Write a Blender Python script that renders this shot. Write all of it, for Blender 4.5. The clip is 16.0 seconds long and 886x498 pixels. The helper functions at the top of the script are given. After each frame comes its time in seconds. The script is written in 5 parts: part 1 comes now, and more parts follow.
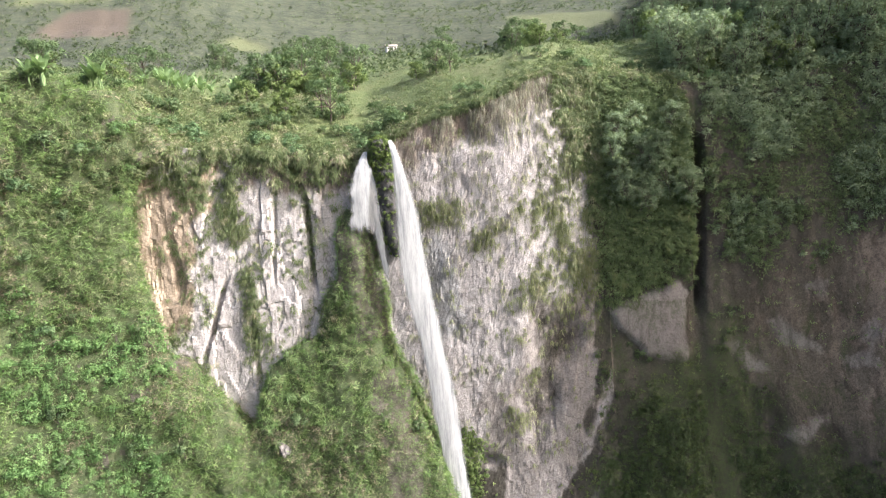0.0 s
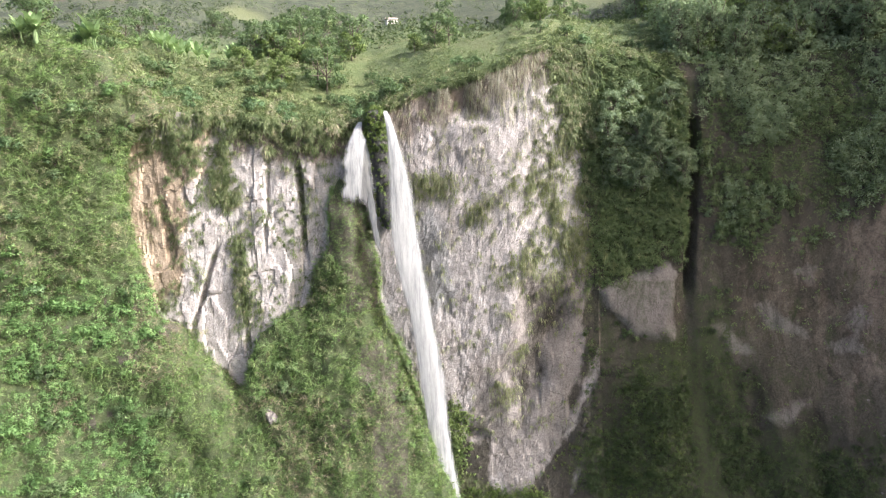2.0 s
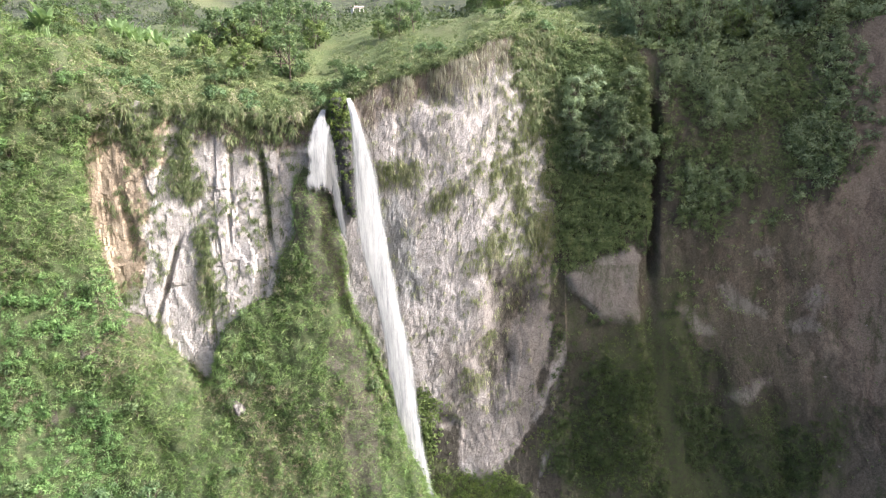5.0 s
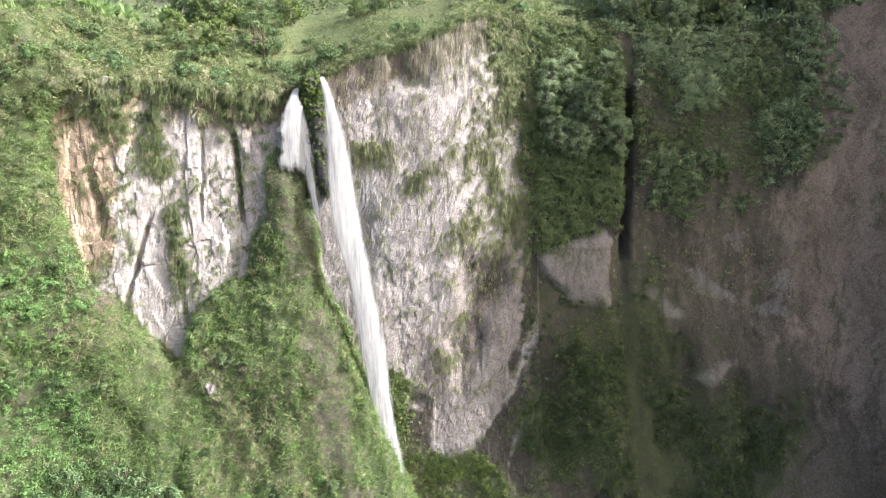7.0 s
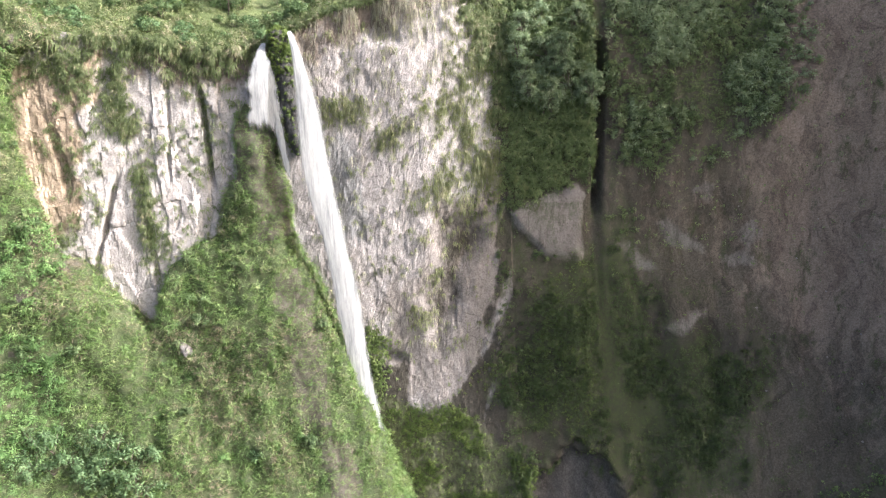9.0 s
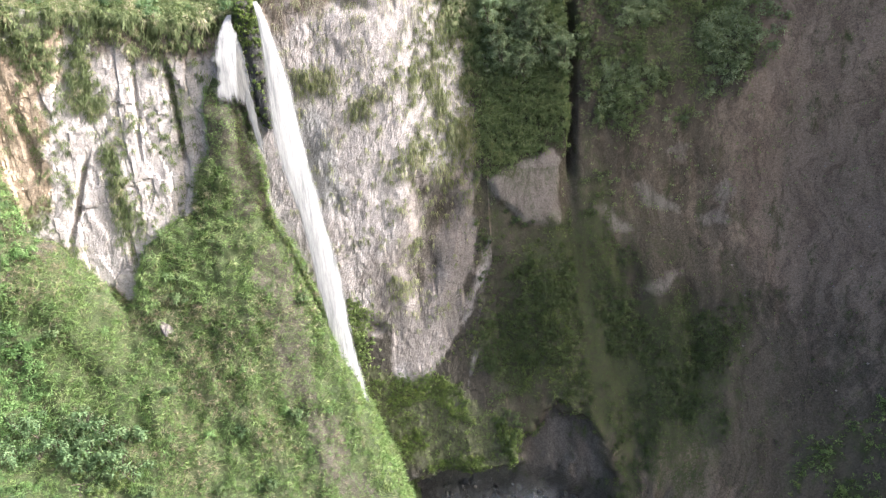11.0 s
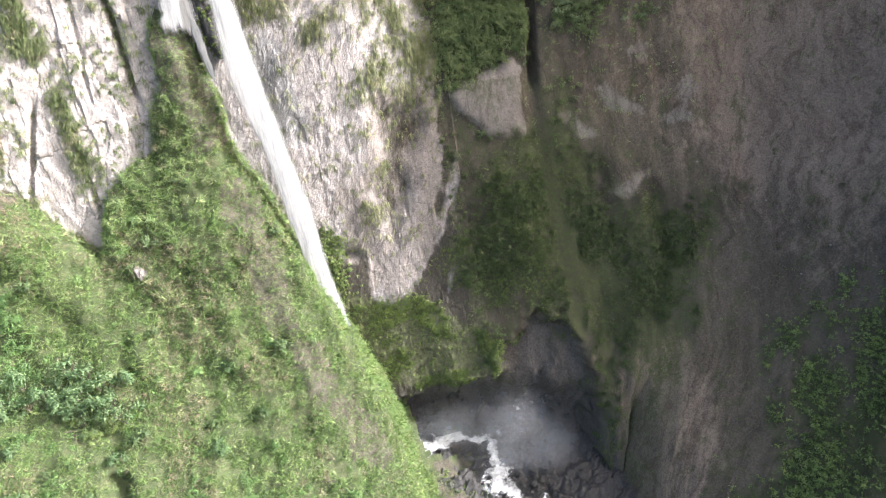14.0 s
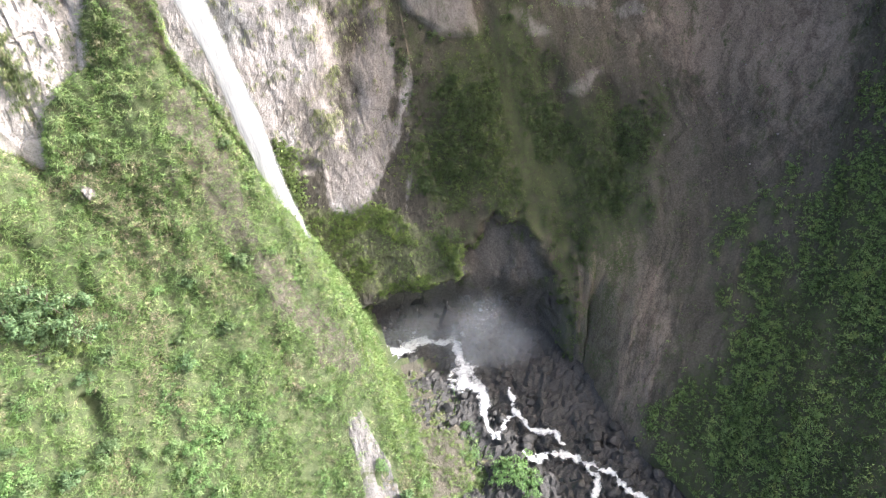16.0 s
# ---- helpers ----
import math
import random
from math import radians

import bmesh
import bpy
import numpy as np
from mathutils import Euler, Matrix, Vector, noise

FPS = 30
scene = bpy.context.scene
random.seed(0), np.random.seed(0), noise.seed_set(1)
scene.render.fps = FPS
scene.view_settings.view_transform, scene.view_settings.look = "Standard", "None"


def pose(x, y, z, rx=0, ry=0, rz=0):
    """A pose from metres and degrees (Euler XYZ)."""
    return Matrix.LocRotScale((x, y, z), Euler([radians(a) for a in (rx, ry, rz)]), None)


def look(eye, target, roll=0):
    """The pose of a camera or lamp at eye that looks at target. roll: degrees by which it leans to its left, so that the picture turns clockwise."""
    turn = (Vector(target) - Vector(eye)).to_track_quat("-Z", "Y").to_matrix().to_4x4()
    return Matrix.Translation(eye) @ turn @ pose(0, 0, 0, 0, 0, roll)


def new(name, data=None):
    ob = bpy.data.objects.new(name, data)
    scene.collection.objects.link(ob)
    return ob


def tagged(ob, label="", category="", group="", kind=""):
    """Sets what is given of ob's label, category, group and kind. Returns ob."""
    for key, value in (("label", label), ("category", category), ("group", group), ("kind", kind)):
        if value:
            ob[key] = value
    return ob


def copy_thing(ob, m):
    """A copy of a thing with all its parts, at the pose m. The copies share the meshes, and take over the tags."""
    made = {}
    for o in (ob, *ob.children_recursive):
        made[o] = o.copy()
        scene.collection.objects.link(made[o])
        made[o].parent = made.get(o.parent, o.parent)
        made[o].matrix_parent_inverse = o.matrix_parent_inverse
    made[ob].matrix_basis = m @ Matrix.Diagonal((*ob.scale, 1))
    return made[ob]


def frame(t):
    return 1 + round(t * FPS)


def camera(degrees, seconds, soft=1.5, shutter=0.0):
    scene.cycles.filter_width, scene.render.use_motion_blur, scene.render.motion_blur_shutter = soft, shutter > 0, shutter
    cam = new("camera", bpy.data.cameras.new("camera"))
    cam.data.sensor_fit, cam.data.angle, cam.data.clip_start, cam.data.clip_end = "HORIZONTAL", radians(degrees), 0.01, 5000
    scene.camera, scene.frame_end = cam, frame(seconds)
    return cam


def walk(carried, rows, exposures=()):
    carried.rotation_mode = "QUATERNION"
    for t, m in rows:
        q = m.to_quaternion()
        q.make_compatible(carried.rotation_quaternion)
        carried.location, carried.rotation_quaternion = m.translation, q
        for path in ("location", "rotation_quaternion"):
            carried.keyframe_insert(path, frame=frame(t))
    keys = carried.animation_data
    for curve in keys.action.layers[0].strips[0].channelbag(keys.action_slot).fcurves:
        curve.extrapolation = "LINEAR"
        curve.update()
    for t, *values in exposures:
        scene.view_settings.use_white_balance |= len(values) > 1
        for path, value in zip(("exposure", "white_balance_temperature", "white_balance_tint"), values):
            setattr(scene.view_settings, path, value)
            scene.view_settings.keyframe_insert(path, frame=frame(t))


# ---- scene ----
cam = camera(68.0, 16.0, 1.0)
PATH = [
    (0, (0.005, -0.033, 115.01), (-0.021, 1.932, 114.639), -3.5),
    (0.5, (0.384, -0.111, 114.566), (0.375, 1.851, 114.177), -2.9),
    (1, (0.706, -0.168, 114.169), (0.709, 1.791, 113.767), -2.4),
    (1.5, (0.935, -0.255, 114.296), (0.947, 1.699, 113.874), -1.2),
    (2, (0.715, -0.344, 113.651), (0.701, 1.609, 113.22), -1.5),
    (2.5, (0.668, -0.366, 113.593), (0.654, 1.586, 113.158), -1.8),
    (3, (0.925, -0.433, 113.61), (0.932, 1.519, 113.174), -2.0),
    (3.5, (1.332, -0.459, 113.406), (1.358, 1.492, 112.965), -1.8),
    (4, (1.543, -0.541, 113.395), (1.584, 1.408, 112.949), -1.7),
    (4.5, (1.808, -0.557, 113.102), (1.86, 1.391, 112.651), -1.9),
    (7, (3.505, -0.882, 112.374), (3.63, 1.048, 111.865), -0.9),
    (7.5, (3.557, -0.944, 112.14), (3.69, 0.983, 111.622), -1.1),
    (8, (3.627, -1.128, 111.851), (3.775, 0.792, 111.311), -1.4),
    (8.5, (4.046, -1.47, 111.031), (4.218, 0.436, 110.448), -1.5),
    (9, (4.334, -1.623, 110.512), (4.521, 0.272, 109.901), -1.4),
    (9.5, (4.766, -1.826, 110.087), (4.966, 0.061, 109.457), -2.2),
    (10, (4.943, -1.97, 109.839), (5.155, -0.09, 109.191), -2.4),
    (12.5, (6.065, -2.96, 107.865), (6.326, -1.124, 107.115), -5.3),
    (13, (6.132, -3.229, 107.425), (6.398, -1.407, 106.646), -6.2),
    (13.5, (6.251, -3.627, 106.682), (6.519, -1.819, 105.87), -6.7),
    (14, (6.367, -4.133, 105.779), (6.635, -2.351, 104.912), -7.4),
    (14.5, (6.118, -4.57, 104.983), (6.389, -2.826, 104.043), -8.1),
    (15, (6.177, -5.14, 103.949), (6.455, -3.425, 102.957), -8.4),
    (15.5, (6.328, -5.775, 103.167), (6.619, -4.089, 102.131), -8.9),
    (16, (6.797, -6.498, 102.348), (7.117, -4.845, 101.267), -8.9),
]
walk(cam, [(t, look(eye, target, roll)) for t, eye, target, roll in PATH],
     ((0, 1.39), (4.5, 1.44), (7, 1.52), (10, 1.6), (12.5, 1.74), (14, 1.85), (16, 1.98)))

# ---- world, sun ----
TO_SUN = Vector((0.78, -0.31, 0.56)).normalized()
world = bpy.data.worlds.new("sky")
scene.world = world
world.use_nodes = True
wn = world.node_tree
sky = wn.nodes.new("ShaderNodeTexSky")
sky.sky_type = 'NISHITA'
sky.sun_disc = False
sky.sun_elevation = math.asin(TO_SUN.z)
sky.sun_rotation = math.atan2(TO_SUN.x, TO_SUN.y)
sky.air_density, sky.dust_density, sky.ozone_density = 0.7, 6.0, 0.3
wn.links.new(sky.outputs[0], wn.nodes["Background"].inputs[0])
wn.nodes["Background"].inputs[1].default_value = 0.15
sun = new("sun", bpy.data.lights.new("sun", 'SUN'))
sun.data.energy, sun.data.angle, sun.data.color = 3.6, radians(0.6), (0.995, 0.965, 1.0)
sun.matrix_world = TO_SUN.to_track_quat('Z', 'Y').to_matrix().to_4x4()

# ---- numbers and noise ----
rng = np.random.default_rng(7)
UP = np.array((0.0, 0.0, 1.0))


def _hash(ix, iy, iz, seed):
    n = (ix * 374761393 + iy * 668265263 + iz * 2147483647 + seed * 974634721) & 0xFFFFFFFF
    n = ((n ^ (n >> 13)) * 1274126177) & 0xFFFFFFFF
    n = (n ^ (n >> 16)) & 0xFFFFFFFF
    return n.astype(np.float64) / 4294967295.0


def vnoise(x, y, z, seed=0):
    """Smooth noise from 0 to 1 of arrays of places."""
    x, y, z = np.broadcast_arrays(np.asarray(x, float), np.asarray(y, float), np.asarray(z, float))
    fx, fy, fz = np.floor(x), np.floor(y), np.floor(z)
    ix, iy, iz = fx.astype(np.int64), fy.astype(np.int64), fz.astype(np.int64)
    u, v, w = x - fx, y - fy, z - fz
    u, v, w = u * u * (3 - 2 * u), v * v * (3 - 2 * v), w * w * (3 - 2 * w)
    r = 0
    for a in (0, 1):
        for b in (0, 1):
            for c in (0, 1):
                r = r + _hash(ix + a, iy + b, iz + c, seed) * (u if a else 1 - u) * (v if b else 1 - v) * (w if c else 1 - w)
    return r


def fbm(x, y, z, octaves=4, seed=0):
    """Layered noise about 0, from -1 to 1."""
    total, amp, norm = 0, 1.0, 0.0
    for k in range(octaves):
        total = total + amp * (2 * vnoise(x, y, z, seed + 17 * k) - 1)
        norm += amp
        amp *= 0.5
        x, y, z = x * 2.03 + 5.1, y * 2.03 + 1.7, z * 2.03 + 9.2
    return total / norm


def ramp(e0, e1, x):
    k = np.clip((x - e0) / (e1 - e0), 0, 1)
    return k * k * (3 - 2 * k)


class Table:
    """A smooth function of two numbers through rows of design values."""

    def __init__(self, us, vs, values, step=1.0, blur=3):
        values = np.array(values, float)
        self.u = np.arange(us[0], us[-1] + step, step)
        self.v = np.arange(vs[0], vs[-1] + step, step)
        a = np.array([np.interp(self.v, vs, r) for r in values])
        a = np.array([np.interp(self.u, us, a[:, j]) for j in range(len(self.v))]).T
        for _ in range(blur):
            p = np.pad(a, 4, mode='edge')
            a = sum(p[4 + k:4 + k + len(self.u), 4:-4] for k in range(-4, 5)) / 9
            p = np.pad(a, 4, mode='edge')
            a = sum(p[4:-4, 4 + k:4 + k + len(self.v)] for k in range(-4, 5)) / 9
        self.a, self.step = a, step

    def __call__(self, u, v):
        i = np.clip((u - self.u[0]) / self.step, 0, len(self.u) - 1.001)
        j = np.clip((v - self.v[0]) / self.step, 0, len(self.v) - 1.001)
        i0, j0 = i.astype(int), j.astype(int)
        fi, fj = i - i0, j - j0
        a = self.a
        return (a[i0, j0] * (1 - fi) * (1 - fj) + a[i0 + 1, j0] * fi * (1 - fj)
                + a[i0, j0 + 1] * (1 - fi) * fj + a[i0 + 1, j0 + 1] * fi * fj)


def sdist(px, pz, poly):
    """Signed distance to a closed outline in x and z, positive inside."""
    px, pz = np.asarray(px, float), np.asarray(pz, float)
    best = np.full(px.shape, 1e9)
    inside = np.zeros(px.shape, bool)
    for (x0, z0), (x1, z1) in zip(poly, poly[1:] + poly[:1]):
        dx, dz = x1 - x0, z1 - z0
        k = np.clip(((px - x0) * dx + (pz - z0) * dz) / (dx * dx + dz * dz), 0, 1)
        best = np.minimum(best, np.hypot(px - x0 - k * dx, pz - z0 - k * dz))
        cross = ((z0 > pz) != (z1 > pz)) & (px < dx * (pz - z0) / (dz if dz else 1e-9) + x0)
        inside ^= cross
    return np.where(inside, best, -best)


# ---- materials ----
def shader(name):
    m = bpy.data.materials.new(name)
    m.use_nodes = True
    n = m.node_tree
    return m, n, n.nodes["Principled BSDF"]


def add(n, kind, **values):
    node = n.nodes.new("ShaderNode" + kind)
    for k, v in values.items():
        if k in node.inputs:
            node.inputs[k].default_value = v
    return node


def where(n, scale=(1, 1, 1)):
    g = add(n, "NewGeometry")
    mp = add(n, "Mapping")
    mp.inputs["Scale"].default_value = scale
    n.links.new(g.outputs["Position"], mp.inputs["Vector"])
    return mp.outputs[0]


def noisy(n, vector, scale, detail=6.0, rough=0.6):
    t = add(n, "TexNoise", Scale=scale, Detail=detail, Roughness=rough)
    n.links.new(vector, t.inputs["Vector"])
    return t.outputs[0]


def stops(n, fac, *pairs):
    r = add(n, "ValToRGB")
    e = r.color_ramp.elements
    while len(e) < len(pairs):
        e.new(0.5)
    for el, (pos, col) in zip(e, pairs):
        el.position, el.color = pos, (*col, 1) if len(col) == 3 else col
    n.links.new(fac, r.inputs[0])
    return r.outputs[0]


def blend(n, fac, a, b, kind='MIX'):
    m = n.nodes.new("ShaderNodeMix")
    m.data_type, m.blend_type = 'RGBA', kind
    for s, v in ((0, fac), (6, a), (7, b)):
        if isinstance(v, (int, float)):
            m.inputs[s].default_value = v
        elif isinstance(v, tuple):
            m.inputs[s].default_value = (*v, 1)
        else:
            n.links.new(v, m.inputs[s])
    return m.outputs[2]


def relief(n, bsdf, height, strength, distance):
    b = add(n, "Bump", Strength=strength, Distance=distance)
    n.links.new(height, b.inputs["Height"])
    n.links.new(b.outputs[0], bsdf.inputs["Normal"])


def zone_of(n, name):
    """A zone laid over the gorge wall, from 0 to 1, with its edge broken by noise."""
    a = add(n, "Attribute")
    a.attribute_name = name
    ma = add(n, "Math")
    ma.operation = 'MULTIPLY_ADD'
    n.links.new(noisy(n, where(n, (1, 1, 0.55)), 0.28, 10, 0.72), ma.inputs[0])
    ma.inputs[1].default_value = 1.7
    sh = add(n, "Math")
    sh.operation = 'ADD'
    n.links.new(a.outputs["Fac"], sh.inputs[0])
    sh.inputs[1].default_value = -0.85
    n.links.new(sh.outputs[0], ma.inputs[2])
    return stops(n, ma.outputs[0], (0.30, (0, 0, 0)), (0.70, (1, 1, 1)))


def rock_material(name, pale, mid, dark, moss, moss_from, streak=0.35, rough=0.9, soft=0.07, grow=(0.11, 0.45), zones=(), depth=0.4, cracks=0.6):
    """Weathered rock or earth: lumps, grit, pits, rain streaks and moss; zones: (zone's name, pale, mid, dark) of other
    ground or of shade laid on as colour.
    """
    m, n, p = shader(name)
    cols = noisy(n, where(n, (1, 1, 0.6)), 0.14, 9, 0.66)
    fine = noisy(n, where(n, (1, 1, 0.9)), 1.5, 11, 0.8)
    grit = noisy(n, where(n), 2.6, 5, 0.75)
    if zones:
        # rain streaks follow the fall of the wall
        run, fall_xyz, span = add(n, "Attribute"), add(n, "SeparateXYZ"), add(n, "CombineXYZ")
        run.attribute_name = "run"
        n.links.new(where(n, (1, 1, 0.13)), fall_xyz.inputs[0])
        sway = add(n, "Math")
        sway.operation = 'MULTIPLY_ADD'
        n.links.new(noisy(n, where(n), 0.09, 4, 0.55), sway.inputs[0])
        sway.inputs[1].default_value = 14.0
        n.links.new(run.outputs["Fac"], sway.inputs[2])
        n.links.new(sway.outputs[0], span.inputs[0])
        n.links.new(fall_xyz.outputs[2], span.inputs[2])
        lines = noisy(n, span.outputs[0], 0.55, 8, 0.7)
    else:
        lines = noisy(n, where(n, (1, 1, 0.10)), 0.5, 7, 0.65)

    def ground(a, b, c):
        g = blend(n, 0.6, stops(n, cols, (0.30, c), (0.46, b), (0.60, a)), stops(n, fine, (0.30, c), (0.50, b), (0.68, a)))
        return blend(n, 0.45, g, stops(n, grit, (0.40, c), (0.50, b), (0.60, a)))
    base = ground(pale, mid, dark)
    for zone, *tones in zones:
        base = blend(n, zone_of(n, zone), base, ground(*tones))
    v = add(n, "TexVoronoi", Scale=1.0)
    n.links.new(where(n, (1, 1, 0.8)), v.inputs["Vector"])
    pits = stops(n, v.outputs["Distance"], (0.05, (0.25, 0.24, 0.23)), (0.20, (1, 1, 1)))
    base = blend(n, stops(n, fine, (0.42, (0.75, 0.75, 0.75)), (0.58, (0, 0, 0))), base, blend(n, 1.0, base, pits, 'MULTIPLY'))
    # joints: thin dark cracks between uneven blocks
    warp = add(n, "VectorMath")
    warp.operation = 'MULTIPLY_ADD'
    wob = add(n, "TexNoise", Scale=0.5, Detail=4.0)
    n.links.new(where(n), wob.inputs["Vector"])
    n.links.new(wob.outputs["Color"], warp.inputs[0])
    warp.inputs[1].default_value = (2.2, 2.2, 2.2)
    n.links.new(where(n, (1, 1, 0.7)), warp.inputs[2])
    cr = add(n, "TexVoronoi", Scale=0.3)
    cr.feature = 'DISTANCE_TO_EDGE'
    n.links.new(warp.outputs[0], cr.inputs["Vector"])
    split = stops(n, cr.outputs["Distance"], (0.0, (0.35, 0.33, 0.32)), (0.035, (1, 1, 1)))
    base = blend(n, blend(n, cracks, (0, 0, 0), stops(n, cols, (0.44, (0, 0, 0)), (0.56, (1, 1, 1)))), base, blend(n, 1.0, base, split, 'MULTIPLY'))
    base = blend(n, streak, base, stops(n, lines, (0.40, (0.42, 0.39, 0.37)), (0.54, (1, 1, 1))), 'MULTIPLY')
    green = noisy(n, where(n, (1, 1, grow[1])), grow[0], 10, 0.74)
    mask = stops(n, green, (moss_from, (0, 0, 0)), (moss_from + soft, (1, 1, 1)))
    if zones:
        both = add(n, "Math")
        both.operation = 'MAXIMUM'
        n.links.new(mask, both.inputs[0])
        n.links.new(blend(n, zone_of(n, "green"), (0, 0, 0), stops(n, fine, (0.40, (0.2, 0.2, 0.2)), (0.56, (1, 1, 1)))), both.inputs[1])
        mask = both.outputs[0]
    mosses = stops(n, fine, (0.35, tuple(c * 0.45 for c in moss)), (0.65, moss))
    base = blend(n, mask, base, mosses)
    n.links.new(base, p.inputs["Base Color"])
    p.inputs["Roughness"].default_value = rough
    p.inputs["Specular IOR Level"].default_value = 0.25
    h = noisy(n, where(n, (1, 1, 0.8)), 2.4, 8, 0.8)
    relief(n, p, h, 0.8, depth)
    return m


def leaf_material(name, dark, light, dry, dry_from=0.72, patch=0.12, glow=0.35):
    m, n, p = shader(name)
    g = add(n, "NewGeometry")
    rnd = g.outputs["Random Per Island"]
    big = noisy(n, where(n), patch, 8, 0.72)
    mix = add(n, "Math")
    mix.operation = 'MULTIPLY_ADD'
    n.links.new(rnd, mix.inputs[0])
    mix.inputs[1].default_value = 0.24
    half = add(n, "Math")
    half.operation = 'MULTIPLY_ADD'
    n.links.new(big, half.inputs[0])
    half.inputs[1].default_value, half.inputs[2].default_value = 1.3, -0.86
    tuft = add(n, "Math")
    tuft.operation = 'MULTIPLY_ADD'
    n.links.new(noisy(n, where(n), 0.65, 3, 0.6), tuft.inputs[0])
    tuft.inputs[1].default_value = 1.2
    n.links.new(half.outputs[0], tuft.inputs[2])
    n.links.new(tuft.outputs[0], mix.inputs[2])
    col = stops(n, mix.outputs[0], (0.15, dark), (0.62, light), (dry_from + 0.1, dry))
    n.links.new(col, p.inputs["Base Color"])
    p.inputs["Roughness"].default_value = 0.55
    p.inputs["Specular IOR Level"].default_value = 0.3
    tr = add(n, "BsdfTranslucent")
    n.links.new(blend(n, 0.5, col, (0.25, 0.36, 0.09), 'MIX'), tr.inputs[0])
    mx = add(n, "MixShader", Fac=glow)
    n.links.new(p.outputs[0], mx.inputs[1])
    n.links.new(tr.outputs[0], mx.inputs[2])
    n.links.new(mx.outputs[0], n.nodes["Material Output"].inputs[0])
    return m


def soil_material(name, a, b, c, scale=0.25):
    m, n, p = shader(name)
    one = noisy(n, where(n), scale, 9, 0.65)
    two = noisy(n, where(n), scale * 9, 6, 0.7)
    col = stops(n, one, (0.36, a), (0.5, b), (0.64, c))
    col = blend(n, 0.4, col, stops(n, two, (0.3, a), (0.7, c)))
    n.links.new(col, p.inputs["Base Color"])
    p.inputs["Roughness"].default_value = 0.95
    col = blend(n, 0.5, col, stops(n, noisy(n, where(n), 5.0, 5, 0.7), (0.36, (0.45, 0.45, 0.45)), (0.62, (1.2, 1.2, 1.2))), 'MULTIPLY')
    n.links.new(col, p.inputs["Base Color"])
    relief(n, p, two, 0.9, 0.7)
    return m


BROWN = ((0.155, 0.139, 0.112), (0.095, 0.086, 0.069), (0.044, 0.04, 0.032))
EARTH = ((0.315, 0.258, 0.212), (0.212, 0.173, 0.142), (0.104, 0.086, 0.071))
# brown darkened to stand for the weaker sky light down in the gorge
UMBER_SHADE = ((0.096, 0.086, 0.07), (0.058, 0.053, 0.043), (0.027, 0.025, 0.02))
# one grey for wet rock by the pool and for the cave's shade
WET_SHADE = ((0.17, 0.16, 0.15), (0.105, 0.099, 0.093), (0.045, 0.043, 0.041))
# pale rock dimmed and browned, for slanting shade painted on its flank
FLANK_SHADE = ((0.31, 0.282, 0.262), (0.235, 0.212, 0.195), (0.12, 0.107, 0.098))
RUST = ((0.43, 0.37, 0.30), (0.35, 0.275, 0.20), (0.19, 0.148, 0.11))
ASH = ((0.30, 0.30, 0.30), (0.245, 0.245, 0.245), (0.16, 0.158, 0.156))
SOIL = ((0.25, 0.21, 0.175), (0.19, 0.158, 0.13), (0.10, 0.083, 0.068))
SLAB = ((0.30, 0.278, 0.262), (0.235, 0.216, 0.203), (0.14, 0.127, 0.117))
M_PALE = rock_material("pale_cliff_rock", (0.43, 0.404, 0.389), (0.345, 0.323, 0.31), (0.175, 0.161, 0.153), (0.14, 0.155, 0.08), 0.66, 0.2,
                       zones=(("ash", *ASH), ("soil", *SOIL), ("flank", *FLANK_SHADE), ("earth", *UMBER_SHADE), ("wet", *WET_SHADE)), depth=0.22)
M_SLAB = rock_material("bare_rock_slab", *SLAB, (0.08, 0.1, 0.04), 0.76, 0.2)
M_OCHRE = rock_material("ochre_cliff_rock", (0.48, 0.458, 0.44), (0.40, 0.377, 0.36), (0.215, 0.197, 0.184), (0.15, 0.17, 0.08), 0.64, 0.2,
                        zones=(("soil", *SOIL), ("rust", *RUST)), depth=0.22)
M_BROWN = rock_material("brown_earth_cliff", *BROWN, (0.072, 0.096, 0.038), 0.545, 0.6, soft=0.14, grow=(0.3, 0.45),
                        zones=(("earth", *EARTH), ("umber", *UMBER_SHADE), ("slab", *SLAB), ("wet", *WET_SHADE)), depth=0.6, cracks=0.1)
M_SLOPE = soil_material("mossy_slope_soil", (0.05, 0.08, 0.03), (0.10, 0.14, 0.055), (0.16, 0.175, 0.09), 0.5)
M_SCREE = soil_material("dry_slope_soil", (0.08, 0.078, 0.055), (0.13, 0.12, 0.09), (0.19, 0.17, 0.135), 0.5)
M_CRAG = rock_material("grey_crag_rock", (0.25, 0.243, 0.232), (0.175, 0.17, 0.162), (0.075, 0.072, 0.068), (0.09, 0.11, 0.05), 0.56, 0.15)
M_TURF, nt, pt = shader("pasture_turf")
t1, t2 = noisy(nt, where(nt), 0.09, 9, 0.65), noisy(nt, where(nt), 0.9, 7, 0.7)
turf = blend(nt, 0.45, stops(nt, t1, (0.36, (0.078, 0.12, 0.036)), (0.5, (0.122, 0.168, 0.058)), (0.64, (0.165, 0.185, 0.082))),
             stops(nt, t2, (0.3, (0.05, 0.08, 0.022)), (0.7, (0.155, 0.175, 0.072))))
t3 = stops(nt, noisy(nt, where(nt), 0.011, 9, 0.7), (0.63, (1, 1, 1)), (0.70, (0, 0, 0)))
t4 = stops(nt, noisy(nt, where(nt), 0.06, 10, 0.85), (0.44, (0.012, 0.02, 0.012)), (0.56, (0.085, 0.10, 0.056)))
